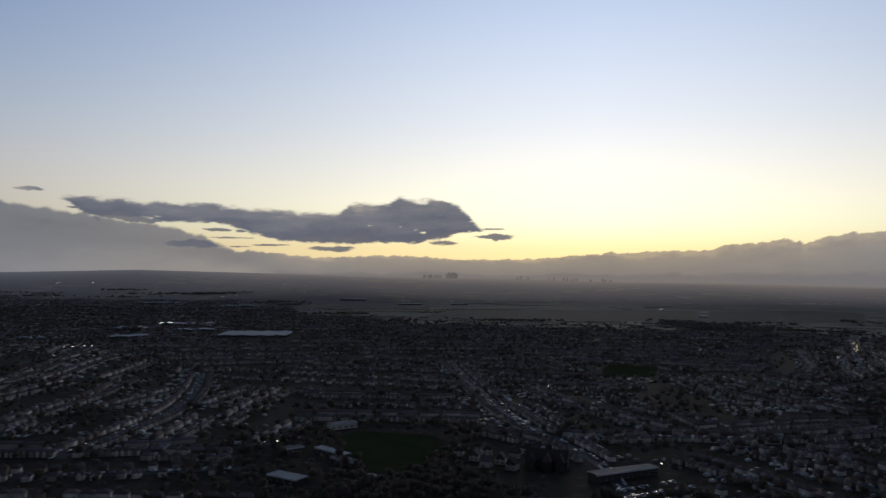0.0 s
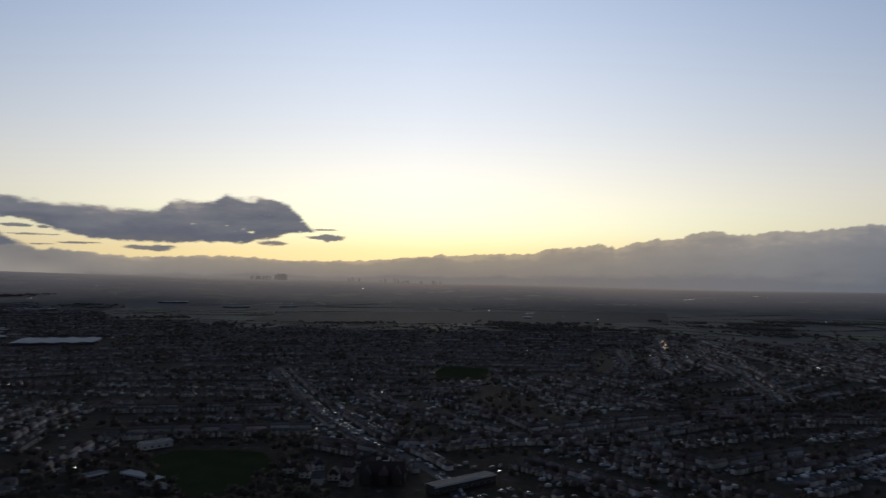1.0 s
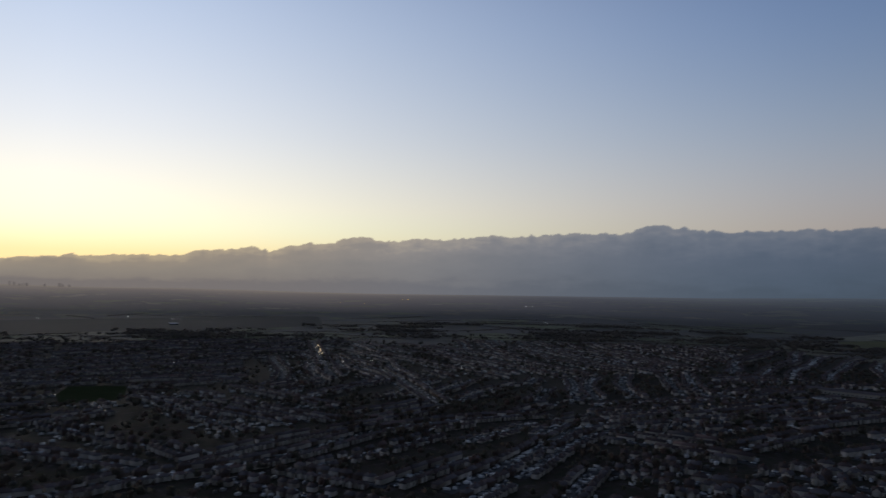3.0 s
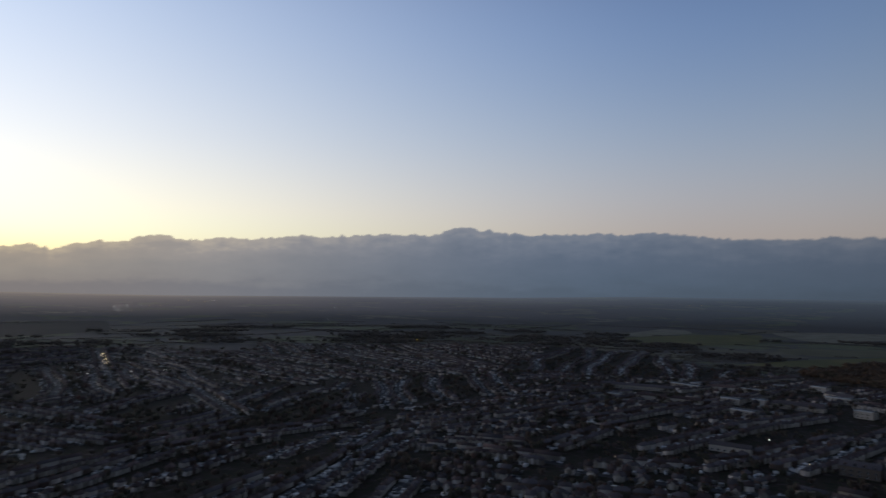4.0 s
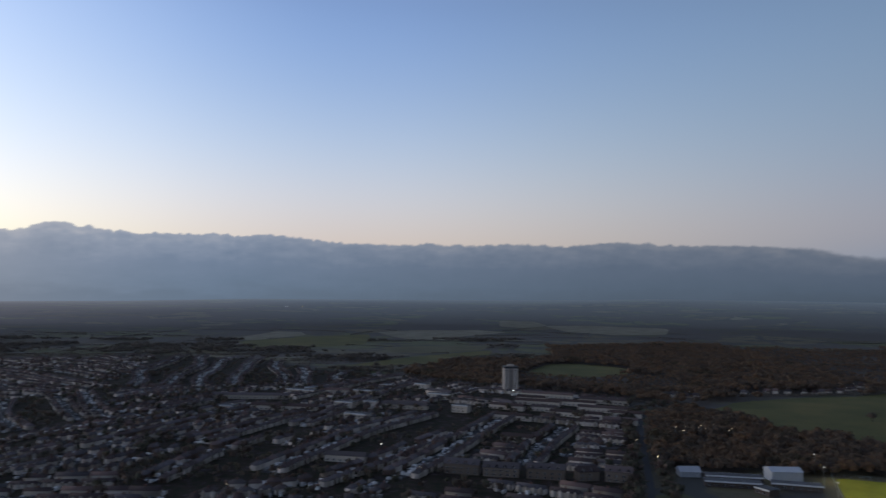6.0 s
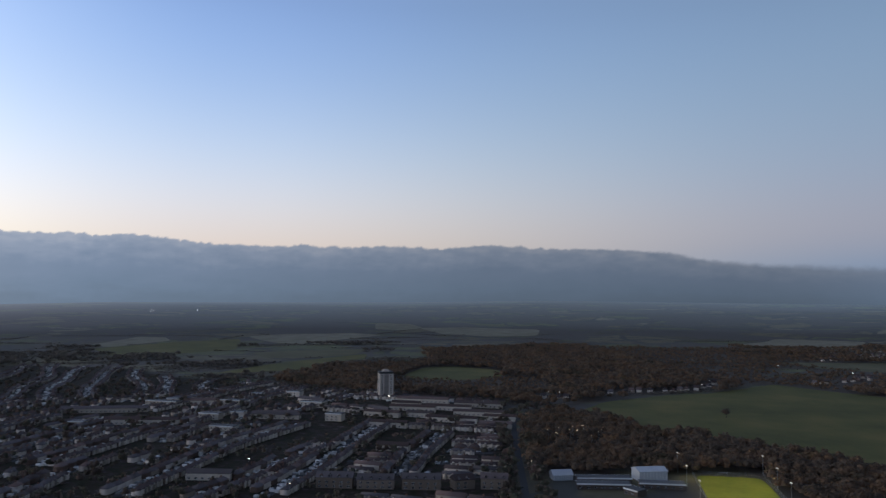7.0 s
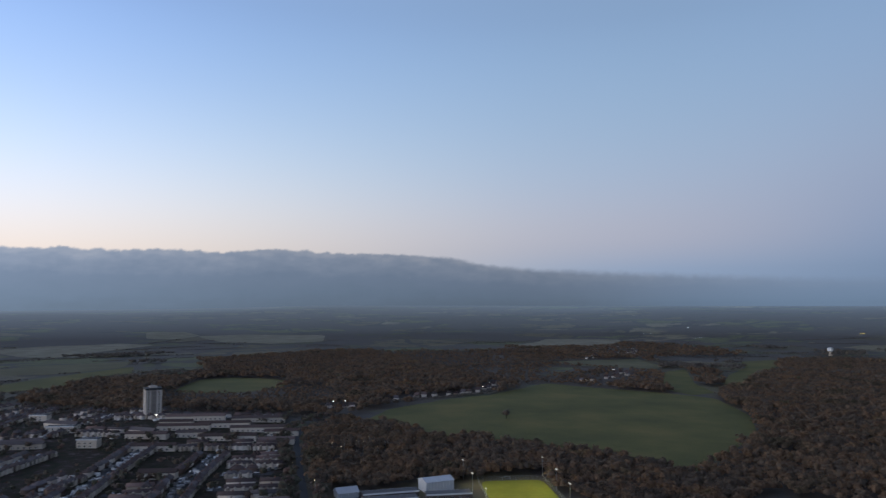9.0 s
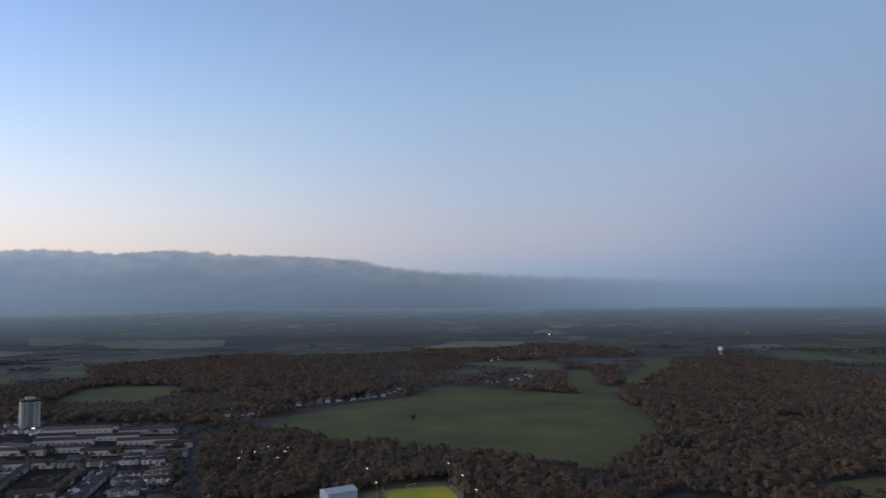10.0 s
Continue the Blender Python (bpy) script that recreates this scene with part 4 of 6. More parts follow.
# ---- houses ----
def gable_roof(bm, x0, x1, y0, y1, z0, z1, over=0.4, hip=0.0, thick=0.18):
    """A pitched roof with its ridge along x, hipped at the ends by hip metres, with eaves and thickness."""
    s = (z1 - z0) / ((y1 - y0) / 2)
    ym = (y0 + y1) / 2
    X0, X1, Y0, Y1, Z0 = x0 - over, x1 + over, y0 - over, y1 + over, z0 - over * s
    lo = [bm.verts.new(c) for c in ((X0, Y0, Z0), (X1, Y0, Z0), (X1, Y1, Z0), (X0, Y1, Z0))]
    up_ = [bm.verts.new(c) for c in ((X0 + hip, ym, z1), (X1 - hip, ym, z1))]
    bm.faces.new((lo[0], lo[1], up_[1], up_[0]))
    bm.faces.new((lo[2], lo[3], up_[0], up_[1]))
    bm.faces.new((lo[3], lo[0], up_[0]))
    bm.faces.new((lo[1], lo[2], up_[1]))
    base = [bm.verts.new((v_.co.x, v_.co.y, Z0 - thick)) for v_ in lo]
    for i in range(4):
        j = (i + 1) % 4
        bm.faces.new((base[i], base[j], lo[j], lo[i]))
    bm.faces.new(base[::-1])
    return bm


def window_mesh(w, h):
    """A framed two-light window in the xz plane, facing -y, its panes set back in the frame."""
    bm = box(bmesh.new(), -w / 2, w / 2, -0.08, 0.06, 0, h)
    front = [fc for fc in bm.faces if fc.normal.y < -0.9][0]
    bmesh.ops.subdivide_edges(bm, edges=[e for e in front.edges if abs(e.verts[0].co.z - e.verts[1].co.z) < 0.01], cuts=1)
    front = [fc for fc in bm.faces if fc.calc_center_median().y < -0.079]
    if len(front) == 1:
        mid_v = [v_ for v_ in front[0].verts if abs(v_.co.x) < 0.01]
        bmesh.utils.face_split(front[0], mid_v[0], mid_v[1])
        front = [fc for fc in bm.faces if fc.calc_center_median().y < -0.079]
    bmesh.ops.inset_individual(bm, faces=front, thickness=0.08, depth=-0.06)
    for fc in front:
        fc.material_index = 1
    me = bpy.data.meshes.new("window")
    bm.normal_update()
    bm.to_mesh(me)
    bm.free()
    me.materials.append(M_WHITE)
    me.materials.append(M_GLASS)
    return me


WIN, WIN_SMALL = window_mesh(1.9, 1.3), window_mesh(1.2, 1.2)


def add_window(house, x, y, z, turn, mesh):
    ob = put("window", mesh, None, house)
    ob.matrix_local = pose(x, y, z, 0, 0, turn)


def door_part(house, x, y, z=0.0):
    bm = boxes((x - 0.55, x + 0.55, y - 0.06, y + 0.03, z, z + 2.1), (x - 0.4, x + 0.4, y - 0.1, y, z + 1.0, z + 1.8))
    part("door", bm, M_DARK, house, "dark front door")


def chimney_part(house, x, y, z0, z1, w=0.9):
    bm = boxes((x - w / 2, x + w / 2, y - 0.35, y + 0.35, z0, z1), (x - w / 2 - 0.08, x + w / 2 + 0.08, y - 0.43, y + 0.43, z1, z1 + 0.15))
    for dx in (-0.25, 0.25):
        tube(bm, (x + dx, y, z1 + 0.15), (x + dx, y, z1 + 0.6), 0.14, 0.12)
    part("chimney", bm, M_BRICK, house, "brick chimney with two pots")


def semi_house():
    h = new("semi_detached_house")
    part("wall", boxes((-6.8, 6.8, -4.2, 4.2, -0.5, 5.2)), M_WALL, h)
    part("front", boxes((-6.7, 6.7, -4.32, -4.21, 0.3, 5.1)), M_RENDER, h, "pale rendered front")
    for sx_ in (-1, 1):
        bm = boxes((sx_ * 4.0 - 1.3, sx_ * 4.0 + 1.3, -5.0, -4.33, -0.5, 5.2))
        me = finish(gable_end(1, 0.0, 1.3, 5.2, 6.6), "bay")
        me.transform(pose(sx_ * 4.0, -4.85, 0, 0, 0, -90))
        bm.from_mesh(me)
        bpy.data.meshes.remove(me)
        part("bay", bm, M_RENDER, h, "pale gabled bay")
    bm = gable_roof(bmesh.new(), -6.8, 6.8, -4.2, 4.2, 5.2, 8.3, 0.4, 3.6)
    for sx_ in (-1, 1):      # gabled bays
        q = gable_roof(bmesh.new(), -2.6, 2.6, -1.45, 1.45, 5.15, 6.75, 0.2)
        me = finish(q, "bay")
        me.transform(pose(sx_ * 4.0, -2.7, 0, 0, 0, 90))
        bm.from_mesh(me)
        bpy.data.meshes.remove(me)
    part("roof", bm, M_ROOF, h)
    chimney_part(h, 0, 0.6, 7.0, 9.4, 1.4)
    for x in (-4.0, 4.0):
        for z in (0.8, 3.5):
            add_window(h, x, -5.02, z, 0, WIN)
            add_window(h, x, 4.22, z, 180, WIN)
    door_part(h, -1.3, -4.34)
    door_part(h, 1.3, -4.34)
    return tagged(h, "semi-detached suburban house pair with hipped tiled roof", "house", "suburban houses")


def detached_house():
    h = new("detached_house")
    part("wall", boxes((-4.4, 4.4, -4, 4, -0.5, 5.1), (4.4, 7.2, -2.6, 3.2, -0.5, 2.4)), M_WALL, h)
    bm = gable_roof(bmesh.new(), -4.4, 4.4, -4, 4, 5.1, 8.4, 0.4)
    gable_roof(bm, 4.4, 7.2, -2.6, 3.2, 2.4, 3.9, 0.25)
    part("roof", bm, M_ROOF, h)
    gables(h, 4.4, 4.0, 5.1, 8.2, M_WALL)
    chimney_part(h, 3.6, 0.5, 7.2, 9.6)
    for x in (-2.3, 2.3):
        add_window(h, x, -4.02, 3.4, 0, WIN)
        add_window(h, x, 4.02, 3.4, 180, WIN)
    add_window(h, -2.3, -4.02, 0.8, 0, WIN)
    add_window(h, 2.3, 4.02, 0.8, 180, WIN)
    door_part(h, 1.6, -4.02)
    return tagged(h, "detached two-storey house with gabled tiled roof", "house", "suburban houses")


def gables(house, x, y, z0, z1, mat, label="", turn=None):
    """The two triangular gable ends of a roof, each a part."""
    for s in (-1, 1):
        me_ = finish(gable_end(s, x, y, z0, z1), "gable")
        if turn is not None:
            me_.transform(turn)
        part("gable", me_, mat, house, label)


def gable_end(s, x, y, z0, z1):
    bm = bmesh.new()
    for s in (s,):
        a_ = [bm.verts.new((s * x, -y, z0)), bm.verts.new((s * x, y, z0)), bm.verts.new((s * x, 0, z1))]
        b_ = [bm.verts.new((s * (x - 0.25), -y, z0)), bm.verts.new((s * (x - 0.25), y, z0)), bm.verts.new((s * (x - 0.25), 0, z1))]
        bm.faces.new(a_)
        bm.faces.new(b_)
        for i in range(3):
            bm.faces.new((a_[i], a_[(i + 1) % 3], b_[(i + 1) % 3], b_[i]))
    return bm


def white_gabled_house():
    h = new("gabled_house")
    part("wall", boxes((-4.2, 4.2, -4, 4, -0.5, 5.0)), M_RENDER, h, "white rendered walls")
    q = gable_roof(bmesh.new(), -4.4, 4.4, -4.2, 4.2, 5.0, 8.8, 0.3)
    me = finish(q, "roof")
    me.transform(pose(0, 0, 0, 0, 0, 90))
    part("roof", me, M_ROOF, h)
    gables(h, 4.0, 4.2, 5.0, 8.55, M_RENDER, "white gable", pose(0, 0, 0, 0, 0, 90))
    chimney_part(h, -2.6, 1.5, 6.0, 9.4)
    for z in (0.8, 3.4):
        for x in (-2.2, 2.2):
            add_window(h, x, -4.02, z, 0, WIN)
            add_window(h, x, 4.02, z, 180, WIN)
    add_window(h, 0, -4.02, 5.9, 0, WIN_SMALL)
    return tagged(h, "white rendered house with steep front gable", "house", "suburban houses")


def terrace_row():
    h = new("terraced_row")
    part("wall", boxes((-14, 14, -4, 4, -0.5, 5.4)), M_WALL, h)
    for i in range(5):
        part("front", boxes((-13.9 + i * 5.6, -8.45 + i * 5.6, -4.12, -4.01, 0.3, 5.3)), M_RENDER if i % 3 else M_BROWNBRICK, h)
    part("roof", gable_roof(bmesh.new(), -14, 14, -4, 4, 5.4, 8.2, 0.35), M_ROOF, h)
    gables(h, 14, 4.0, 5.4, 8.0, M_WALL)
    for i in range(5):
        x = -11.2 + i * 5.6
        if i < 4:
            chimney_part(h, x + 2.8, 0.3, 7.2, 9.2, 1.1)
        add_window(h, x, -4.14, 3.5, 0, WIN)
        add_window(h, x, 4.02, 3.5, 180, WIN)
        add_window(h, x - 0.9, -4.14, 0.8, 0, WIN_SMALL)
        door_part(h, x + 1.5, -4.14)
    return tagged(h, "row of five terraced houses under one tiled roof", "terrace", "terraced rows")


def bungalow():
    h = new("bungalow")
    part("wall", boxes((-5.2, 5.2, -4.2, 4.2, -0.5, 2.7)), M_WALL, h)
    part("roof", gable_roof(bmesh.new(), -5.2, 5.2, -4.2, 4.2, 2.7, 5.9, 0.45, 4.0), M_ROOF, h)
    chimney_part(h, 2.0, 0.8, 4.4, 6.8)
    for x in (-3, 3):
        add_window(h, x, -4.22, 0.8, 0, WIN)
        add_window(h, x, 4.22, 0.8, 180, WIN)
    door_part(h, 0, -4.22)
    return tagged(h, "low bungalow with hipped tiled roof", "bungalow", "suburban houses")


HOUSE_SIZE = Matrix.Diagonal((0.77, 0.78, 0.82, 1))
MAKERS = [semi_house, detached_house, white_gabled_house, terrace_row, bungalow]
order = np.argsort(np.hypot(plots[:, 0] - 100, plots[:, 1] - 110))
nearest, rest = plots[order[:165]], plots[order[165:]]
HAMLET = [(1640, -790), (1780, -850), (1960, -960), (2060, -1190), (1900, -1150), (1740, -1040)]
hq = rng.uniform((1640, -1190), (2060, -790), (130, 2))
hq = hq[inside(HAMLET, hq[:, 0], hq[:, 1])]
hamlet = np.column_stack([hq, rng.uniform(0, 6.28, len(hq)), rng.choice([1, 2, 2, 4], len(hq)).astype(float)])
rest = np.concatenate([rest, hamlet])
first = {}
for x, y, t, kind in nearest:
    k = float(house_scale(x, y))
    m = Matrix.Translation((x, y, float(land(x, y)))) @ pose(0, 0, 0, 0, 0, math.degrees(t))
    kind = int(kind)
    if kind not in first:
        first[kind] = MAKERS[kind]()
        first[kind].matrix_basis = m @ HOUSE_SIZE
    else:
        copy_thing(first[kind], m @ Matrix.Diagonal((k, k, k, 1)))


def scatter(template, faces, x, y, t, sx=1.0, sy=1.0, sz=1.0, lift=0.0):
    """Many turned and scaled copies of one template in one set of arrays."""
    n = len(x)
    T = np.asarray(template, np.float32)
    one = np.ones(n)
    X, Y, Z = T[None, :, 0] * (sx * one)[:, None], T[None, :, 1] * (sy * one)[:, None], T[None, :, 2] * (sz * one)[:, None]
    c, s = np.cos(t)[:, None], np.sin(t)[:, None]
    V = np.stack([X * c - Y * s + x[:, None], X * s + Y * c + y[:, None], Z + (land(x, y) + lift)[:, None]], -1).reshape(-1, 3)
    F = (np.asarray(faces)[None] + (np.arange(n) * len(T))[:, None, None]).reshape(-1, np.asarray(faces).shape[1])
    return V, F


def box_template(x0, x1, y0, y1, z0, z1):
    v_ = [(x, y, z) for z in (z0, z1) for x, y in ((x0, y0), (x1, y0), (x1, y1), (x0, y1))]
    return v_, [(0, 1, 5, 4), (1, 2, 6, 5), (2, 3, 7, 6), (3, 0, 4, 7), (4, 5, 6, 7)]


def roof_template(x, y, z0, z1, hip):
    v_ = [(-x, -y, z0), (x, -y, z0), (x, y, z0), (-x, y, z0), (-x + hip, 0, z1), (x - hip, 0, z1)]
    return v_, [(0, 1, 5, 4), (2, 3, 4, 5), (3, 0, 4, 4), (1, 2, 5, 5)]


DIMS = {0: (5.2, 3.3, 4.5, 7.2, 2.7), 1: (3.5, 3.1, 4.4, 7.2, 0.0), 2: (3.2, 3.1, 4.3, 7.4, 0.0), 3: (10.8, 3.1, 4.7, 7.1, 0.0), 4: (4.0, 3.3, 2.4, 5.1, 3.0)}
def halves(vf):
    """Quads to triangles."""
    return vf[0], np.concatenate([vf[1][:, [0, 1, 2]], vf[1][:, [0, 2, 3]]])


walls, roofs, stacks, pale = [], [], [], []
for kind, (hx, hy, ez, rz, hip) in DIMS.items():
    p = rest[rest[:, 3] == kind]
    if not len(p):
        continue
    hs = house_scale(p[:, 0], p[:, 1])
    sx, sy, sz = hs * rng.uniform(0.9, 1.15, len(p)), hs, hs * rng.uniform(0.9, 1.05, len(p))
    at_ = (p[:, 0], p[:, 1], p[:, 2], sx, sy, sz)
    walls.append(scatter(*box_template(-hx, hx, -hy, hy, -0.5, ez), *at_))
    # rendered fronts, with gabled bays on the semis
    pale.append(halves(scatter(*box_template(-hx * 0.97, hx * 0.97, -hy - 0.16, -hy - 0.01, 0.2, ez - 0.1), *at_)))
    if kind == 3:
        pale.append(halves(scatter(*box_template(-hx * 0.97, hx * 0.97, hy + 0.01, hy + 0.16, 0.2, ez - 0.1), *at_)))
    tv, tf = roof_template(hx + 0.4, hy + 0.4, ez - 0.25, rz, hip + 0.3 if hip else 0.0)
    V, F = scatter(tv, tf, *at_)
    roofs.append((V, np.concatenate([F[:, [0, 1, 2]], F[F[:, 2] != F[:, 3]][:, [0, 2, 3]]])))
    bays = {0: (-3.0, 3.0), 1: (-1.6,), 2: (0.0,), 3: (-8.2, -3.0, 3.0, 8.2)}.get(kind, ())
    for bx in bays:
        w_ = 2.3 if kind == 2 else 1.35
        pale.append(halves(scatter(*box_template(bx - w_ + 0.1, bx + w_ - 0.1, -hy - 0.75, -hy - 0.17, -0.3, ez), *at_)))
        pale.append(scatter([(bx - w_, -hy - 0.74, ez - 0.1), (bx + w_, -hy - 0.74, ez - 0.1), (bx, -hy - 0.74, ez + w_)], [(0, 1, 2)], *at_))
        roofs.append(scatter([(bx - w_ - 0.15, -hy - 0.9, ez - 0.15), (bx + w_ + 0.15, -hy - 0.9, ez - 0.15), (bx, -hy - 0.9, ez + w_ + 0.05), (bx - w_ - 0.15, -hy + 0.9, ez - 0.15), (bx + w_ + 0.15, -hy + 0.9, ez - 0.15), (bx, -hy + 1.6, ez + w_ + 0.05)],
                             [(0, 2, 5), (0, 5, 3), (1, 4, 5), (1, 5, 2)], *at_))
    stacks.append(scatter(*box_template(-0.6, 0.6, -0.4, 0.4, ez + 1.5, rz + 1.1), *at_))
for name, pieces, mat, label in (("distant_house_walls", walls, M_WALL_FAR, "brick and rendered walls of distant suburban houses"),
                                 ("distant_pale_walls", pale, M_RENDER_FAR, "pale rendered fronts and gabled bays of distant houses"),
                                 ("distant_house_roofs", roofs, M_ROOF_FAR, "dark tiled roofs of distant suburban houses"),
                                 ("distant_chimneys", stacks, M_BRICK, "brick chimney stacks of distant houses")):
    put(name, mesh_of(name, *join(pieces)), mat, None, label, "houses", "stuff")
# sheds, garages and conservatories in the back gardens
n = len(plots)
gx, gy = plots[:, 0] - np.sin(plots[:, 2]) * -1 * rng.uniform(6, 13, n), plots[:, 1] + np.cos(plots[:, 2]) * rng.uniform(6, 13, n)
gx, gy = np.concatenate([gx, gx + rng.uniform(-6, 6, n), gx + rng.uniform(-9, 9, n)]), np.concatenate([gy, gy + rng.uniform(-6, 6, n), gy + rng.uniform(-9, 9, n)])
turn_ = np.concatenate([plots[:, 2]] * 3)
sel = rng.rand(3 * n) < 0.8
M_SHED = surface("shed_roofs", [(0, (0.07, 0.065, 0.06)), (0.45, (0.2, 0.19, 0.18)), (0.6, (0.46, 0.44, 0.41)), (1, (0.78, 0.75, 0.7))], 0.8, 0.6, 0.35, pick="island")
M_SHED_NEAR = surface("shed_boards", [(0, (0.07, 0.062, 0.055)), (0.45, (0.2, 0.18, 0.16)), (0.7, (0.45, 0.44, 0.42)), (1, (0.7, 0.7, 0.7))], 1.5, 0.6, 0.4)


def garden_shed():
    h = new("garden_shed")
    part("wall", boxes((-1.5, 1.5, -2.2, 2.2, -0.3, 2.0)), M_SHED_NEAR, h)
    part("roof", gable_roof(bmesh.new(), -1.5, 1.5, -2.2, 2.2, 2.0, 2.7, 0.15, 0.0, 0.08), M_SHED_NEAR, h)
    return tagged(h, "small garden shed behind a house", "shed", "garden sheds")


shed = np.column_stack([gx[sel], gy[sel], turn_[sel] + rng.normal(0, 0.1, sel.sum())])
shed = shed[~near_any(shed, plots[:, :2], 4.8)]
shed = shed[rng.rand(len(shed)) < 0.75]
shed = shed[np.argsort(np.hypot(shed[:, 0] - 100, shed[:, 1] - 110))]
first_shed = None
for x, y, t in shed[:120]:
    m = Matrix.Translation((x, y, float(land(x, y)))) @ pose(0, 0, 0, 0, 0, math.degrees(t))
    if first_shed is None:
        first_shed = garden_shed()
        first_shed.matrix_basis = m
    else:
        k = float(house_scale(x, y))
        copy_thing(first_shed, m @ Matrix.Diagonal((k, k, k, 1)))
far_shed = shed[120:]
n = len(far_shed)
fs = house_scale(far_shed[:, 0], far_shed[:, 1])
v, f = scatter(*box_template(-1.6, 1.6, -2.4, 2.4, -0.3, 2.4), far_shed[:, 0], far_shed[:, 1], far_shed[:, 2], rng.uniform(0.5, 1.3, n) * fs, rng.uniform(0.5, 1.3, n) * fs, rng.uniform(0.75, 1.05, n) * fs)
put("garden_sheds", mesh_of("garden_sheds", v, f), M_SHED, None, "small sheds, garages and conservatories in back gardens", "sheds", "stuff")


# ---- trees ----
def crown_template(seed, quads, size, height, spread, lobes=5, core=True):
    """Leaf clumps gathered in uneven lobes round a broad crown; returns vertices and quads."""
    r = np.random.RandomState(seed)
    c = np.column_stack([r.normal(0, spread * 0.45, lobes), r.normal(0, spread * 0.45, lobes), height * r.uniform(0.45, 0.8, lobes)])
    which = r.randint(0, lobes, quads)
    d = r.normal(0, 1, (quads, 3))
    d /= np.linalg.norm(d, axis=1)[:, None]
    d[:, 2] = np.abs(d[:, 2]) * 0.9 + d[:, 2] * 0.1
    ctr = c[which] + d * np.array([spread * 0.55, spread * 0.55, height * 0.24]) * r.uniform(0.7, 1.05, quads)[:, None]
    u = r.normal(0, 1, (quads, 3))
    u -= (u * d).sum(1)[:, None] * d * 0.7
    u /= np.linalg.norm(u, axis=1)[:, None]
    w = np.cross(d, u)
    w /= np.linalg.norm(w, axis=1)[:, None] + 1e-6
    s = size * r.uniform(0.6, 1.25, quads)[:, None]
    j = lambda: 1 + r.uniform(-0.35, 0.35, (quads, 1))
    v_ = np.stack([ctr - u * s * j() - w * s * 0.6, ctr + u * s * 0.7 - w * s * j(), ctr + u * s * j() + w * s * 0.6, ctr - u * s * 0.6 + w * s * j()], 1).reshape(-1, 3)
    f_ = np.arange(quads * 4).reshape(-1, 4)
    if not core:
        return v_, f_
    # the dense twigs inside: a lumpy dome under the outer clumps
    seg, ring = 6, np.radians((-25, 15, 48, 78))
    a_ = np.arange(seg) * 2 * math.pi / seg
    lump = r.uniform(0.7, 1.25, (len(ring), seg))
    rad = np.cos(ring)[:, None] * spread * 0.74 * lump
    dome = np.stack([rad * np.cos(a_), rad * np.sin(a_), height * (0.58 + 0.3 * np.sin(ring)[:, None] * (0.3 + 0.7 * lump))], -1).reshape(-1, 3)
    i_, j_ = np.meshgrid(np.arange(len(ring) - 1), np.arange(seg), indexing="ij")
    k_ = (j_ + 1) % seg
    g_ = np.column_stack([(i_ * seg + j_).ravel(), (i_ * seg + k_).ravel(), ((i_ + 1) * seg + k_).ravel(), ((i_ + 1) * seg + j_).ravel()])
    return np.concatenate([v_, dome]), np.concatenate([f_, g_ + len(v_)])


def grow(points, templates, lo, hi):
    """Trees on all the points: vertices and faces."""
    pieces = []
    k = rng.randint(0, len(templates), len(points))
    for i, (tv, tf) in enumerate(templates):
        p = points[k == i]
        if len(p):
            low_ground = (p[:, 0] > 1130) & (p[:, 1] < -395) & (p[:, 1] > -800)
            by_meadow = (p[:, 0] > 1120) & (p[:, 0] < 1320) & (p[:, 1] > -110) & (p[:, 1] < 130)
            s = rng.uniform(lo, hi, len(p)) * (1 + 0.16 * waves(p[:, 0], p[:, 1], 79, 120)) * np.where(low_ground, 0.6, 1.0) * np.where(by_meadow, 0.45, 1.0)
            turn = rng.uniform(0, 6.28, len(p))
            pieces.append(scatter(tv, tf, p[:, 0], p[:, 1], turn, s, s * rng.uniform(0.85, 1.15, len(p)), s * rng.uniform(0.85, 1.2, len(p))))
    return join(pieces)


def fill(poly, spacing):
    p = np.array(poly)
    lo, hi = p.min(0), p.max(0)
    X, Y = np.meshgrid(np.arange(lo[0], hi[0], spacing), np.arange(lo[1], hi[1], spacing))
    q = np.column_stack([X.ravel(), Y.ravel()]) + rng.uniform(-0.55, 0.55, (X.size, 2)) * spacing
    j = 0.22 * np.minimum(90, np.ptp(p, axis=0).min())
    return q[inside(poly, q[:, 0] + j * waves(q[:, 0], q[:, 1], 51, 70), q[:, 1] + j * waves(q[:, 0], q[:, 1], 52, 70))]


wood_pts = np.concatenate([fill(NEAR_WOOD, 5.6), fill(RIGHT_WOOD, 7.0), fill(FAR_WOOD, 9.2), fill(BELT_WOOD, 8.0), fill(HILL_WOOD, 10.0)])
LANE_TREES = [(1121, -677), (1338, -831), (1230, -830), (1037, -664)]
FARM_TREES = [(1430, -700), (1620, -640), (2050, -690), (2180, -860), (2080, -1000), (2120, -1280), (1800, -1300), (1560, -1180), (1620, -920)]
wood_pts = np.concatenate([wood_pts, fill(LANE_TREES, 8.0), fill(FARM_TREES, 15.0)])
wood_pts = wood_pts[~open_land(wood_pts[:, 0], wood_pts[:, 1]) & ~near_any(wood_pts, all_road, 6) & ~near_any(wood_pts, np.array(COTTAGES, float), 15) & ~near_any(wood_pts, np.array(LAMPS_WARM[:10], float), 4.5) & ~in_town(wood_pts[:, 0], wood_pts[:, 1]) & (rng.rand(len(wood_pts)) < 0.96)]
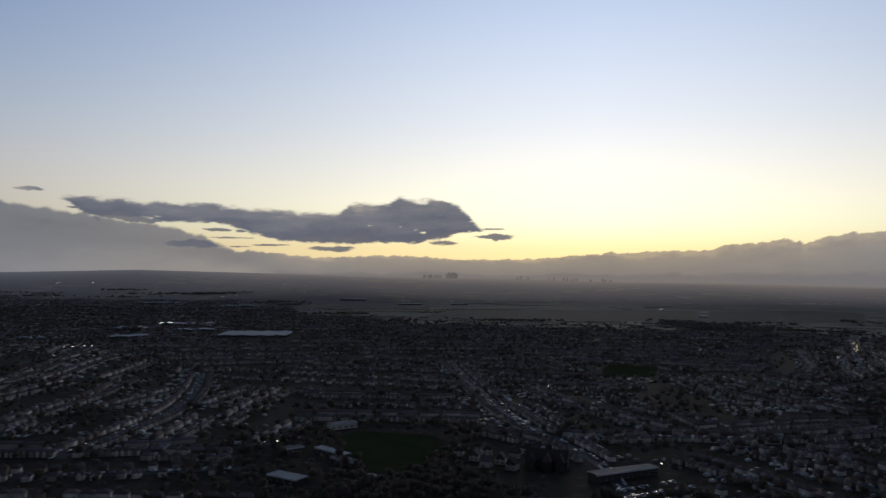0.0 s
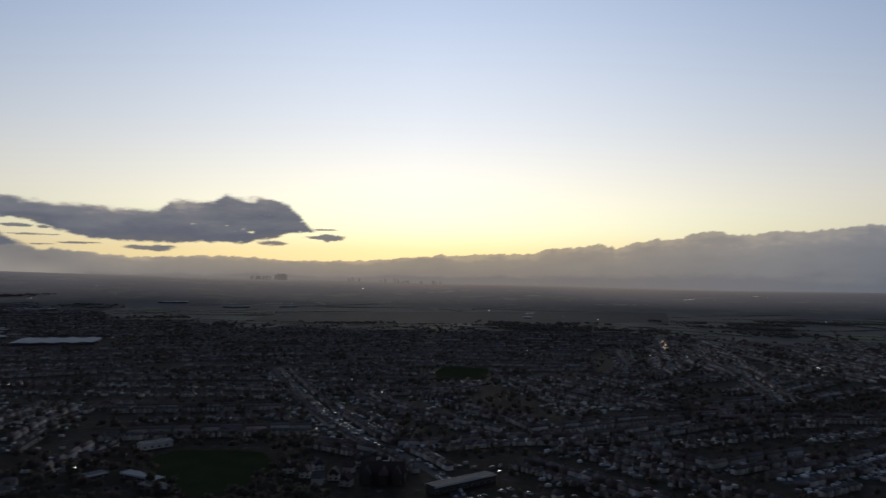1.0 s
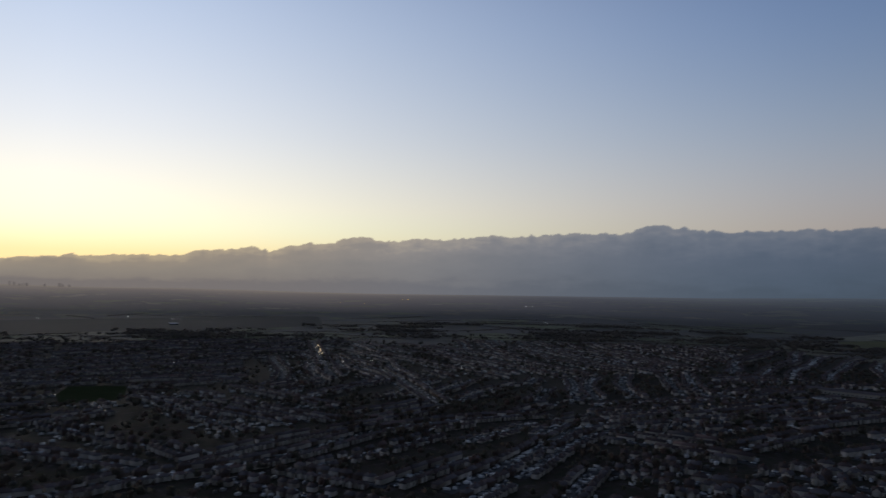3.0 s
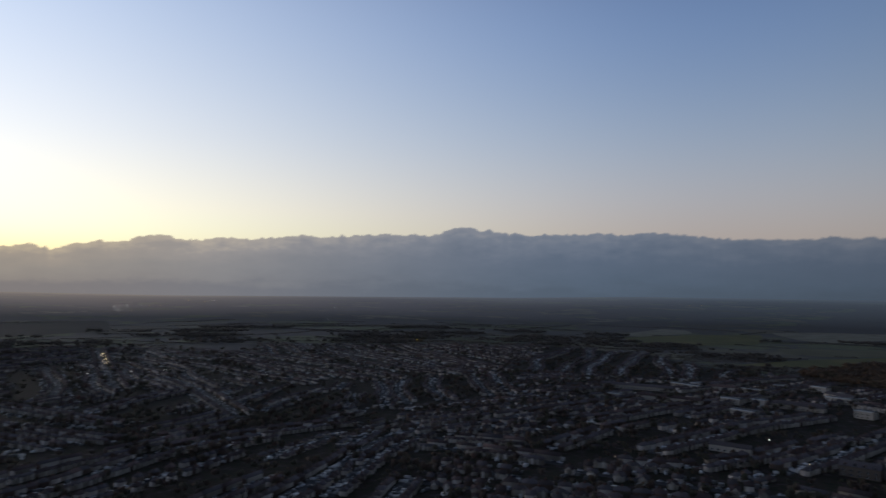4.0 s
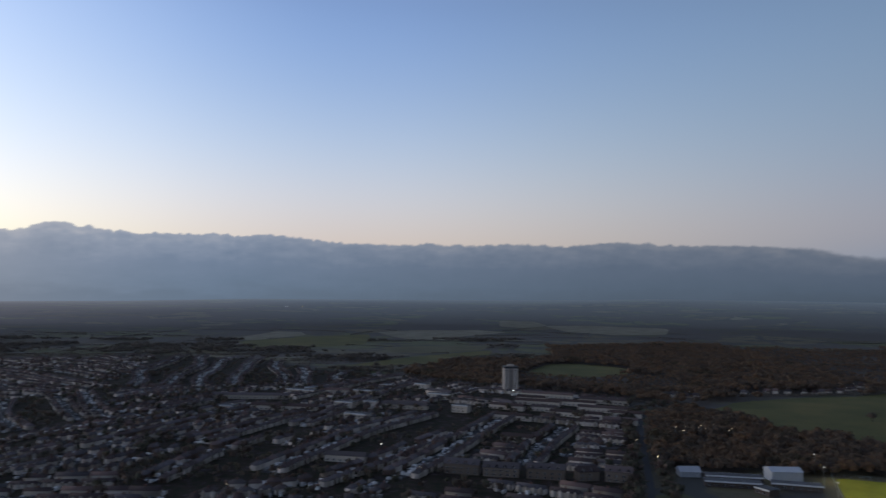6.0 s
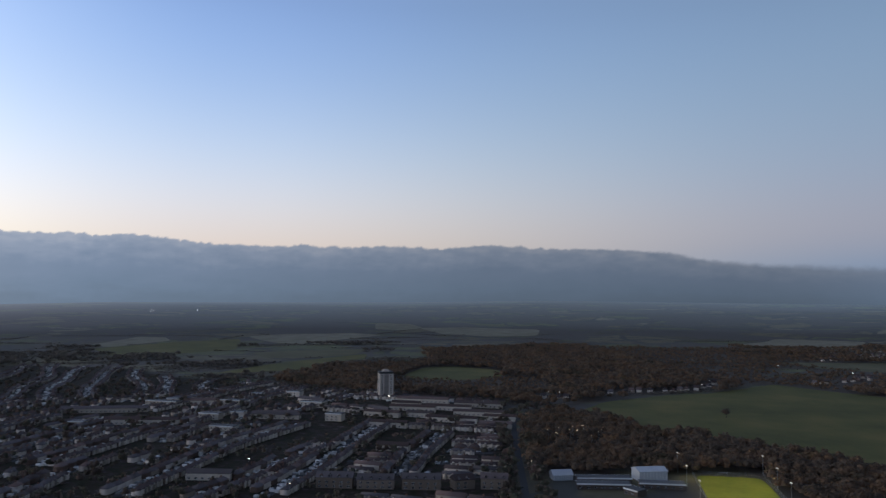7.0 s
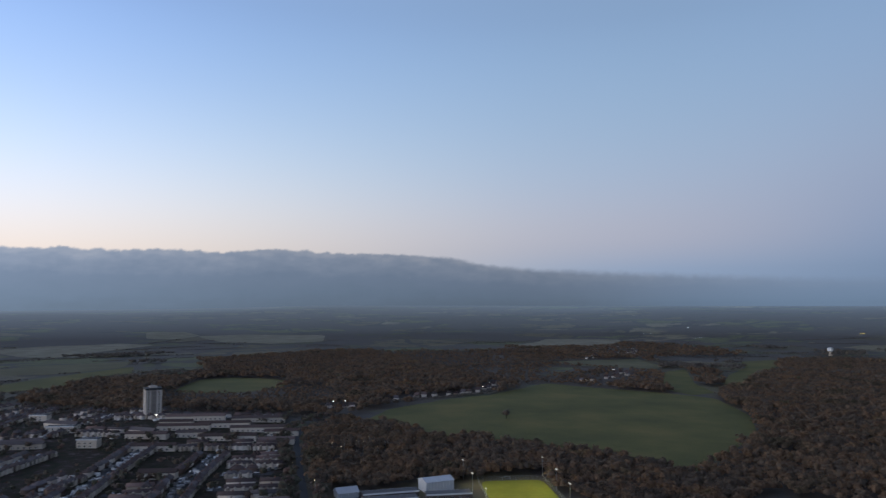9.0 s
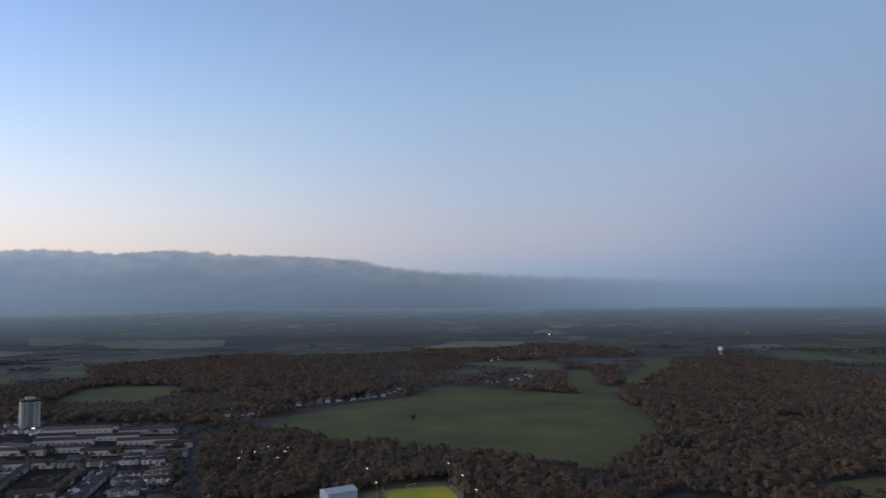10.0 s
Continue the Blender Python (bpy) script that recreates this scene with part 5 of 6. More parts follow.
SIGHT = np.array([(x - (x - 120) * k, y - (y - 120) * k) for x, y in COTTAGES for k in ((0.012, 0.026, 0.04) if y > -500 else (0.012, 0.024, 0.036, 0.05, 0.064))] + [(x - (x - 120) * k, y - (y - 120) * k) for x, y in LAMPS_WARM[:10] for k in (0.008,)])
wood_pts = wood_pts[~near_any(wood_pts, SIGHT[:-10], 11) & ~near_any(wood_pts, SIGHT[-10:], 5) & ~near_any(wood_pts, hamlet[:, :2], 14) & ~near_any(wood_pts, hamlet[:, :2] * 0.985, 12)]
wood_pts = wood_pts[waves(wood_pts[:, 0], wood_pts[:, 1], 77, 260) + waves(wood_pts[:, 0], wood_pts[:, 1], 78, 90) * 0.6 > -1.25]
low_land = (wood_pts[:, 0] > 1130) & (wood_pts[:, 1] < -395) & (wood_pts[:, 1] > -800)
wood_pts = wood_pts[~low_land | (rng.rand(len(wood_pts)) < 0.5)]
cand = rng.uniform((-1300, 260), (1500, 2300), (44000, 2))
cand = np.concatenate([cand, rng.uniform((350, -80), (1250, 700), (12000, 2))])
cand = cand[in_town(cand[:, 0], cand[:, 1]) & seen_side(cand) & ~open_land(cand[:, 0], cand[:, 1])]
cand = cand[rng.rand(len(cand)) < np.where(cand[:, 0] > cand[:, 1] * 0.8, 0.42, 0.95)]
cand = cand[waves(cand[:, 0], cand[:, 1], 41, 160) + rng.normal(0, 0.45, len(cand)) > -0.1]
cand = cand[~near_any(cand, plots[:, :2], 5.2) & ~near_any(cand, all_road, 6.0) & ~near_any(cand, np.concatenate(streets), 5.5)]
for cx, cy, cr in CLEAR:
    cand = cand[np.hypot(cand[:, 0] - cx, cand[:, 1] - cy) > cr * 0.75]
verge = road_pts["boundary_road"]
verge = np.concatenate([verge + (dx, dy) for dx in (-6, 0, 6) for dy in (-14, -8, 8, 13)]) + rng.normal(0, 1.5, (12 * len(verge), 2))
verge = verge[~near_any(verge, all_road, 5.0) & (rng.rand(len(verge)) < 0.75)]
cand = np.concatenate([fill(SCRUB, 6.0), verge, cand])
# hedgerows and copses of the open country
country = []
for _ in range(330):
    az, r0 = rng.uniform(-0.75, 2.6), rng.uniform(900, 2700)
    x0, y0, t0, ln = 80 + r0 * math.sin(az), 100 + r0 * math.cos(az), -az + rng.normal(0, 0.5), rng.uniform(120, 420)
    s = np.arange(0, ln, 5.0)
    country.append(np.column_stack([x0 + math.cos(t0) * s, y0 + math.sin(t0) * s]) + rng.normal(0, 0.8, (len(s), 2)))
thin = sum(len(q) for q in country)
for _ in range(70):         # copses, long across the view
    az, r0 = rng.uniform(-0.1, 2.6), rng.uniform(1400, 2300)
    cx, cy, la, lb = 80 + r0 * math.sin(az), 100 + r0 * math.cos(az), rng.uniform(40, 170), rng.uniform(14, 40)
    th = np.arange(0, 6.28, 0.35)
    ex, ey = la * np.cos(th) * rng.uniform(0.8, 1.2, len(th)), lb * np.sin(th) * rng.uniform(0.7, 1.3, len(th))
    a_ = -az + rng.uniform(-0.35, 0.35)
    country.append(fill([(cx + u_ * math.cos(a_) - w_ * math.sin(a_), cy + u_ * math.sin(a_) + w_ * math.cos(a_)) for u_, w_ in zip(ex, ey)], 12.0))
for _ in range(60):         # clumps that fray the edge of the town
    az = rng.uniform(-0.6, 1.3)
    r0 = float(np.interp(math.degrees(az), TOWN_AZ, TOWN_R)) + rng.uniform(-40, 420)
    q = rng.normal(0, 1, (rng.randint(12, 50), 2)) * (rng.uniform(20, 70), rng.uniform(8, 22))
    country.append(np.column_stack([r0 * math.sin(az) + q[:, 0] * math.cos(az) + q[:, 1] * math.sin(az), r0 * math.cos(az) - q[:, 0] * math.sin(az) + q[:, 1] * math.cos(az)]))
is_hedge = np.arange(sum(len(q) for q in country)) < thin
country = np.concatenate(country)
ok = (~in_town(country[:, 0], country[:, 1]) & ~open_land(country[:, 0], country[:, 1]) & seen_side(country) & (np.hypot(country[:, 0] - 80, country[:, 1] - 100) < 4700))
hedges, copses = country[ok & is_hedge], country[ok & ~is_hedge]


def single_tree(seed, height, spread, leaf, name, label):
    h = new(name)
    bm = bmesh.new()
    tube(bm, (0, 0, -0.5), (0.1, 0, height * 0.4), spread * 0.075, spread * 0.05, 7)
    tube(bm, (0.1, 0, height * 0.4), (0, 0.2, height * 0.8), spread * 0.05, spread * 0.015, 6)
    r = random.Random(seed)
    for i in range(7):
        a_, z = i * 0.9 + r.uniform(-0.3, 0.3), height * r.uniform(0.28, 0.55)
        tube(bm, (0, 0, z), (math.cos(a_) * spread * 0.75, math.sin(a_) * spread * 0.75, z + height * 0.25), spread * 0.03, 0.04, 5)
    part("trunk", bm, M_BARK, h)
    cv, cf = crown_template(seed, 130, 0.6, height, spread, 8)
    part("crown", mesh_of("crown", cv, cf), leaf, h)
    return tagged(h, label, "tree", "trees")


def near_first(p, n):
    o = np.argsort(np.hypot(p[:, 0] - 100, p[:, 1] - 60))
    return p[o[:n]], p[o[n:]]


yard = fill(SCHOOL_YARD, 9.0)
yard = yard[~open_land(yard[:, 0], yard[:, 1]) & ~near_any(yard, np.array([(x, y) for x, y, r in CLEAR]), 17) & ~near_any(yard, plots[:, :2], 6) & ~near_any(yard, all_road, 6) & (rng.rand(len(yard)) < 0.7)]
cand = np.concatenate([yard, cand])
near_wood, wood_pts = near_first(wood_pts, 150)
near_town, cand = near_first(cand, 140)
for pts, leaf, label, hs in ((near_wood, M_WOOD_LEAF, "brown autumn woodland tree, half bare", (9.5, 4.0)), (near_town, M_TOWN_LEAF, "dark garden tree between the houses", (8.5, 3.6))):
    protos = []
    for i, (x, y) in enumerate(pts):
        s = rng.uniform(0.75, 1.25)
        m = Matrix.Translation((x, y, float(land(x, y)))) @ pose(0, 0, 0, 0, 0, rng.uniform(0, 360)) @ Matrix.Diagonal((s, s, s, 1))
        if i < 4:
            protos.append(single_tree(60 + i + int(hs[0]), hs[0], hs[1], leaf, "tree", label))
            protos[-1].matrix_basis = m
        else:
            c_ = copy_thing(protos[i % 4], Matrix())
            c_.matrix_basis = m
near_half = np.hypot(wood_pts[:, 0], wood_pts[:, 1]) < 1000
v1, f1 = grow(wood_pts[near_half], [crown_template(i, 30, 0.88, 10.0, 4.6, 12) for i in range(8)], 0.62, 1.08)
v2, f2 = grow(wood_pts[~near_half], [crown_template(10 + i, 10, 1.32, 10.5, 5.8, 8) for i in range(6)], 0.8, 1.12)
v, f = join([(v1, f1), (v2, f2)])
put("autumn_woods", mesh_of("autumn_woods", v, f), M_WOOD_LEAF, None, "brown and rust autumn woods, half bare", "woods", "stuff")
v, f = grow(cand, [crown_template(20 + i, 10, 1.0, 7.5, 3.3) for i in range(5)], 0.45, 1.15)
put("garden_trees", mesh_of("garden_trees", v, f), M_TOWN_LEAF, None, "dark garden and street trees among the houses", "trees", "stuff")
v, f = grow(hedges, [crown_template(40 + i, 10, 1.2, 3.2, 2.4, 5, False) for i in range(4)], 0.6, 1.1)
put("hedgerow_trees", mesh_of("hedgerow_trees", v, f), M_HEDGE_LEAF, None, "dark hedgerows across far farmland", "hedges", "stuff")
v, f = grow(copses, [crown_template(50 + i, 8, 1.7, 9, 6.0) for i in range(4)], 0.75, 1.15)
put("distant_woods", mesh_of("distant_woods", v, f), M_HEDGE_LEAF, None, "brown winter woods across far farmland", "woods", "stuff")
lone = single_tree(99, 11, 6.0, M_TOWN_LEAF, "tree", "lone dark tree standing in the green pasture")
lone.matrix_basis = Matrix.Translation((905, -242, 0))



# ---- tower block ----
def tower_block(x, y, turn):
    h = new("tower_block")
    z0 = float(land(x, y))
    h.matrix_basis = Matrix.Translation((x, y, z0)) @ pose(0, 0, 0, 0, 0, turn)
    n, st = 12, 2.62
    top = n * st
    part("core", boxes((-7.8, 7.8, -7.8, 7.8, -2, top)), M_PANEL, h, "grey recessed bays")
    for sx in (-1, 1):
        for sy in (-1, 1):
            part("pier", boxes((sx * 5.6 - 2.9, sx * 5.6 + 2.9, sy * 5.6 - 2.9, sy * 5.6 + 2.9, -2, top - 1.2)), M_CONCRETE, h, "pale concrete corner bay")
    slab = finish(boxes((-2.7, 2.7, -0.6, 0.6, 0, 0.9)), "balcony")
    w = window_mesh(1.7, 1.4)
    for i in range(n):
        for k in range(4):
            q = pose(0, 0, 0, 0, 0, 90 * k)
            b_ = put("balcony", slab, M_PANEL, h)
            b_.matrix_local = q @ pose(0, -7.95, i * st)
            for sx in (-5.4, 5.4):
                wn = put("window", w, None, h)
                wn.matrix_local = q @ pose(sx, -8.53, i * st + 0.9)
    part("parapet", boxes((-8.7, 8.7, -8.7, 8.7, top - 1.2, top + 0.9)), M_DARK, h, "dark roof band")
    plant = part("plant_room", boxes((-4.5, 4.5, -4, 4, top + 0.9, top + 2.6), (-1.5, 1.5, -2, 2, top + 2.6, top + 3.4)), M_CONCRETE, h)
    for dx, dz in ((-3.5, 5.5), (2.8, 5), (0.4, 6)):
        part("aerial", tube(bmesh.new(), (dx, 1, top + 2), (dx, 1, top + dz), 0.12, 0.05), M_STEEL, plant)
    canopy = part("entrance_canopy", boxes((-12, -8.6, -3.2, 3.2, 3.9, 4.3)), M_RENDER, h)
    part("entrance_light", boxes((-11.9, -11.6, -2.8, 0.6, 3.1, 3.85)), M_COOL, canopy, "bright white entrance lights")
    return tagged(h, "pale concrete high-rise block of flats with dark roof band", "tower block")


tower_block(TOWER[0], TOWER[1], TOWER[2])


# ---- long pale blocks of flats and terraces near the tower ----
def long_block(x0, y0, x1, y1, depth, height, mat, name, label, roof="gable", cover=None):
    h = new(name)
    L = math.hypot(x1 - x0, y1 - y0)
    cx, cy = (x0 + x1) / 2, (y0 + y1) / 2
    h.matrix_basis = Matrix.Translation((cx, cy, float(land(cx, cy)))) @ pose(0, 0, 0, 0, 0, math.degrees(math.atan2(y1 - y0, x1 - x0)))
    part("wall", boxes((-L / 2, L / 2, -depth / 2, depth / 2, -2, height)), mat, h)
    if roof == "gable":
        part("roof", gable_roof(bmesh.new(), -L / 2, L / 2, -depth / 2, depth / 2, height, height + depth * 0.3, 0.4), M_ROOF, h)
    else:
        part("roof", boxes((-L / 2 - 0.3, L / 2 + 0.3, -depth / 2 - 0.3, depth / 2 + 0.3, height, height + 0.5)), cover or M_FELT, h)
        for s_ in (-1, 1):
            y_ = s_ * (depth / 2 + 0.34)
            part("fascia", boxes((-L / 2 - 0.35, L / 2 + 0.35, y_ - 0.04, y_ + 0.04, height - 0.5, height + 0.52)), M_WHITE, h, "white fascia")
    if name == "brick_flats":
        for i in range(int(L // 6)):
            q = finish(gable_roof(bmesh.new(), -2.2, 2.2, -1.1, 1.1, height + 0.9, height + 1.9, 0.15), "dormer")
            q.transform(pose(-L / 2 + 3.5 + i * 6, 2.2 - depth / 2 + 0.6, 0, 0, 0, 90))
            part("dormer", q, M_ROOF, h)
            add_window(h, -L / 2 + 3.5 + i * 6, -depth / 2 + 0.3, height + 0.1, 0, WIN_SMALL)
    front = Vector((-(y1 - y0), x1 - x0)).dot(Vector((cx - 80, cy - 100)))
    sides = ((-1, 0),) if front > 0 else ((1, 180),)
    floors = max(1, int(height / 2.8))
    for i in range(int(L // 5)):
        for fl in range(floors):
            for s, turn in sides:
                add_window(h, -L / 2 + 2.5 + i * 5, s * (depth / 2 + 0.02), fl * 2.8 + 0.9, turn, WIN)
    return tagged(h, label, "flats", "long blocks")


for x0, y0, x1, y1 in ((992, 122, 975, 62), (972, 55, 958, 0), (936, 130, 922, 80), (915, 60, 900, 8), (905, 157, 890, 120), (878, 92, 862, 40), (900, 276, 888, 224), (850, 150, 838, 112), (846, 40, 838, 8), (958, 128, 948, 96), (944, 90, 930, 40), (898, 112, 890, 84), (886, 30, 878, -2)):
    long_block(x0, y0, x1, y1, 7, 5.0, M_RENDER, "terraced_row", "long pale rendered terrace on the estate")
for x0, y0, x1, y1, hgt in ((960, 232, 952, 206, 6.6), (1062, 262, 1054, 244, 6.6), (1058, 306, 1056, 292, 6.6), (1028, 402, 1027, 388, 6.6), (862, 446, 860, 430, 6.6), (908, 298, 906, 284, 6.6), (1000, 330, 990, 300, 6.6), (830, 300, 822, 276, 6.6), (905, 330, 898, 308, 6.6), (1010, 420, 996, 380, 6.6), (880, 195, 874, 178, 7.4)):
    long_block(x0, y0, x1, y1, 10, hgt, M_RENDER, "flats", "pale three-storey block of flats", "flat")
for x0, y0, x1, y1, hgt in ((623, 177, 620, 152, 7.6), (619, 149, 617, 124, 6.6), (616, 118, 613, 92, 7.6), (613, 84, 617, 70, 6.6), (615, 64, 612, 46, 7.6)):
    long_block(x0, y0, x1, y1, 10, hgt, M_BROWNBRICK, "brick_flats", "brown brick flats with pitched tiled roof and dormers")
for x0, y0, x1, y1 in ((880, 419, 877, 345), (900, 275, 903, 228), (955, 496, 962, 404), (647, 272, 644, 240), (996, 238, 972, 206), (924, 153, 904, 131), (1013, 371, 1015, 342), (744, 139, 736, 112)):
    long_block(x0, y0, x1, y1, 8, 5.2, M_RENDER, "terraced_row", "long low pale terrace with tiled roof")
long_block(88, 431, 129, 451, 8, 4.4, M_DIMBRICK, "shop_parade", "flat-roofed shop parade with pale front", "flat")
long_block(-86, 565, -67, 576, 7, 4.2, M_RENDER, "pavilion", "long pale pavilion beside the playing field", "flat")
long_block(-106, 488, -94, 498, 6, 3.2, M_DIMBRICK, "school", "low flat-roofed school block", "flat")
long_block(-82, 494, -60, 474, 6, 3.6, M_DIMBRICK, "school", "flat-roofed school block with pale roof", "flat", M_SHED_ROOF)
long_block(-68, 470, -52, 458, 6, 3.2, M_DIMBRICK, "school", "low dark school building", "flat")
long_block(-45, 424, -39, 430, 5, 3.0, M_DIMBRICK, "school", "small outbuilding with pale roof", "flat", M_SHED_ROOF)
long_block(-97, 429, -78, 417, 9, 3.8, M_DIMBRICK, "sports_hall", "school hall with broad pale roof", "flat", M_SHED_ROOF)


# ---- school by the floodlit pitch ----
def hall(x, y, turn, hx, hy, eaves, ridge, label):
    h = new("sports_hall")
    h.matrix_basis = Matrix.Translation((x, y, 0)) @ pose(0, 0, 0, 0, 0, turn)
    part("wall", boxes((-hx, hx, -hy, hy, -0.5, eaves)), M_SHEET, h, "pale ribbed cladding")
    part("roof", gable_roof(bmesh.new(), -hx, hx, -hy, hy, eaves, ridge, 0.5), M_SHEET, h, "pale metal sheet roof")
    gables(h, hx, hy, eaves, ridge - 0.2, M_SHEET)
    for i in range(9):
        x_ = -hx + (i + 0.5) * 2 * hx / 9
        for s_ in (-1, 1):
            part("rib", boxes((x_ - 0.12, x_ + 0.12, s_ * hy - 0.05, s_ * hy + 0.05, 0, eaves)), M_WHITE, h)
    return tagged(h, label, "hall", "school halls")


hall(634, -61, 94, 10.6, 7.5, 7.4, 9.4, "large pale metal sports hall")
hall(638, 3, 94, 7.2, 5.6, 4.0, 6.8, "pale gabled school hall")
for x0, y0, x1, y1 in ((628, -6, 625, -44), (612, -2, 608, -38), (612, -46, 606, -76), (598, -34, 588, -40)):
    long_block(x0, y0, x1, y1, 9, 3.8, M_DIMBRICK, "school", "long flat-roofed classroom block with white fascia", "flat")

me = sheet("sports_pitch", PITCH, M_PITCH, "bright yellow-green artificial pitch under floodlights", "sports pitch", 0.35)
P = [Vector((px, py, 0.4)) for px, py in PITCH]


def goal(x, y, turn):
    h = new("goal")
    h.matrix_basis = Matrix.Translation((x, y, 0.35)) @ pose(0, 0, 0, 0, 0, turn)
    bm_ = bmesh.new()
    for sx in (-3.6, 3.6):
        tube(bm_, (sx, 0, 0), (sx, 0, 2.4), 0.08, 0.08)
        tube(bm_, (sx, 0, 2.4), (sx, 1.8, 0), 0.05, 0.05)
    tube(bm_, (-3.6, 0, 2.4), (3.6, 0, 2.4), 0.08, 0.08)
    part("posts", bm_, M_WHITE, h)
    return tagged(h, "white football goal on the pitch", "goal", "goals")


goal(641, -119, -78)
goal(567, -99, 102)


def floodlight(x, y, aim):
    h = new("floodlight_mast")
    h.matrix_basis = Matrix.Translation((x, y, 0))
    part("mast", tube(bmesh.new(), (0, 0, -0.5), (0, 0, 15), 0.22, 0.1, 8), M_STEEL, h)
    part("crossbar", boxes((-1.4, 1.4, -0.08, 0.08, 14.7, 14.9)), M_STEEL, h)
    for dx in (-1.0, 0, 1.0):
        part("lamp_head", boxes((dx - 0.35, dx + 0.35, -0.2, 0.2, 14.2, 14.7)), M_HEAD, h, "small bright floodlight head")
    lamp = new("floodlight_beam", bpy.data.lights.new("floodlight_beam", "SPOT"))
    lamp.data.energy, lamp.data.spot_size, lamp.data.spot_blend, lamp.data.color, lamp.data.shadow_soft_size = FLOOD, radians(95), 0.7, (1.0, 0.9, 0.35), 0.6
    lamp.matrix_world = look((x, y, 13.8), aim)
    return tagged(h, "tall floodlight mast beside the pitch", "floodlight", "floodlight masts")


mid_pitch = sum(P, Vector()) / 4
for x, y in ((655, -90), (612, -80), (570, -72), (642, -150), (602, -140), (562, -128)):
    floodlight(x, y, mid_pitch + (Vector((x, y, 0)) - mid_pitch) * 0.35)

# mesh fence round the pitch
fence = new("pitch_fence")
tagged(fence, "dark mesh fence round the pitch", "fence")
ring = [p_ + (p_ - mid_pitch) * 0.07 for p_ in P]
post = finish(tube(bmesh.new(), (0, 0, -0.3), (0, 0, 3.0), 0.05, 0.05, 6), "post")
for i in range(4):
    a_, b_ = ring[i], ring[(i + 1) % 4]
    k = int((b_ - a_).length // 4)
    for j in range(k):
        o = put("post", post, M_STEEL, fence)
        o.matrix_local = Matrix.Translation(a_.lerp(b_, j / k))
    bm = bmesh.new()
    for z in (0.2, 1.1, 2.0, 2.9):
        tube(bm, (a_.x, a_.y, z), (b_.x, b_.y, z), 0.03, 0.03, 4)
    part("rail", bm, M_STEEL, fence)


# ---- gabled old building with tall roofs ----
def gabled_hall(x, y, turn):
    h = new("gabled_building")
    h.matrix_basis = Matrix.Translation((x, y, 0)) @ pose(0, 0, 0, 0, 0, turn)
    part("wall", boxes((-13, 13, -5, 5, -0.5, 6)), M_DIMBRICK, h)
    part("roof", gable_roof(bmesh.new(), -13, 13, -5, 5, 6, 11.5, 0.4), M_ROOF, h)
    gables(h, 13, 5, 6, 11.2, M_DIMBRICK)
    for i, x_ in enumerate((-9, 1, 9)):
        part("wing", boxes((x_ - 2.6, x_ + 2.6, -9, -5, -0.5, 6)), M_DIMBRICK, h)
        r_ = finish(gable_roof(bmesh.new(), -6.5, 6.5, -2.6, 2.6, 6, 10, 0.3), "roof")
        r_.transform(pose(x_, -2.6, 0, 0, 0, 90))
        part("roof", r_, M_ROOF, h)
        gables(h, 6.4, 2.6, 6, 9.7, M_RENDER, "pale gable front", pose(x_, -2.6, 0, 0, 0, 90))
        chimney_part(h, x_ + 3.5, 0, 9.5, 13)
    return tagged(h, "large old brick building with steep gables", "building")


gabled_hall(66, 462, -15)


# ---- warehouse with a pale roof ----
def warehouse(x, y, turn, hx, hy, hgt, label):
    h = new("warehouse")
    h.matrix_basis = Matrix.Translation((x, y, float(land(x, y)))) @ pose(0, 0, 0, 0, 0, turn)
    part("wall", boxes((-hx, hx, -hy, hy, -1, hgt)), M_DARK, h)
    bm_ = bmesh.new()
    k = max(2, int(hx // 14))
    for i in range(k):
        w_ = 2 * hx / k
        q = finish(gable_roof(bmesh.new(), -hy, hy, -w_ / 2, w_ / 2, hgt, hgt + 1.6, 0.0), "bay")
        q.transform(pose(-hx + (i + 0.5) * w_, 0, 0.01, 0, 0, 90))
        bm_.from_mesh(q)
        bpy.data.meshes.remove(q)
    part("roof", bm_, M_SHED_ROOF, h, "pale sheet roof")
    return tagged(h, label, "warehouse", "warehouses")


warehouse(-352, 1392, 5, 64, 50, 3.5, "huge warehouse with pale metal roof")
for x, y, t_, hx, hy in ((-560, 1320, 20, 30, 22), (-500, 1480, 15, 40, 18), (-640, 1500, 5, 34, 24), (-700, 1260, 30, 22, 18), (-560, 1640, 10, 50, 20), (-120, 2720, 5, 45, 18), (60, 2740, 8, 30, 14), (760, 2150, 70, 24, 12), (-700, 2500, 20, 60, 30), (-1000, 2600, 10, 70, 30), (-350, 2900, 0, 50, 30)):
    warehouse(x, y, t_, hx, hy, 3.2, "distant industrial shed with pale roof")

# ---- water tower beyond the wood ----
wt_ = new("water_tower")
wt_.matrix_basis = Matrix.Translation((1500, -1385, 0))
bm = bmesh.new()
tube(bm, (0, 0, 10.8), (0, 0, 12), 4.5, 6.5, 20)
tube(bm, (0, 0, 12), (0, 0, 19), 6.5, 6.5, 20)
tube(bm, (0, 0, 19), (0, 0, 20.5), 6.5, 2.0, 20)
part("tank", bm, M_WHITE, wt_, "white rounded tank")
part("stem", tube(bmesh.new(), (0, 0, -1), (0, 0, 10.8), 4.2, 4.2, 16), M_RENDER, wt_)
tagged(wt_, "white water tower above the autumn wood", "water tower")


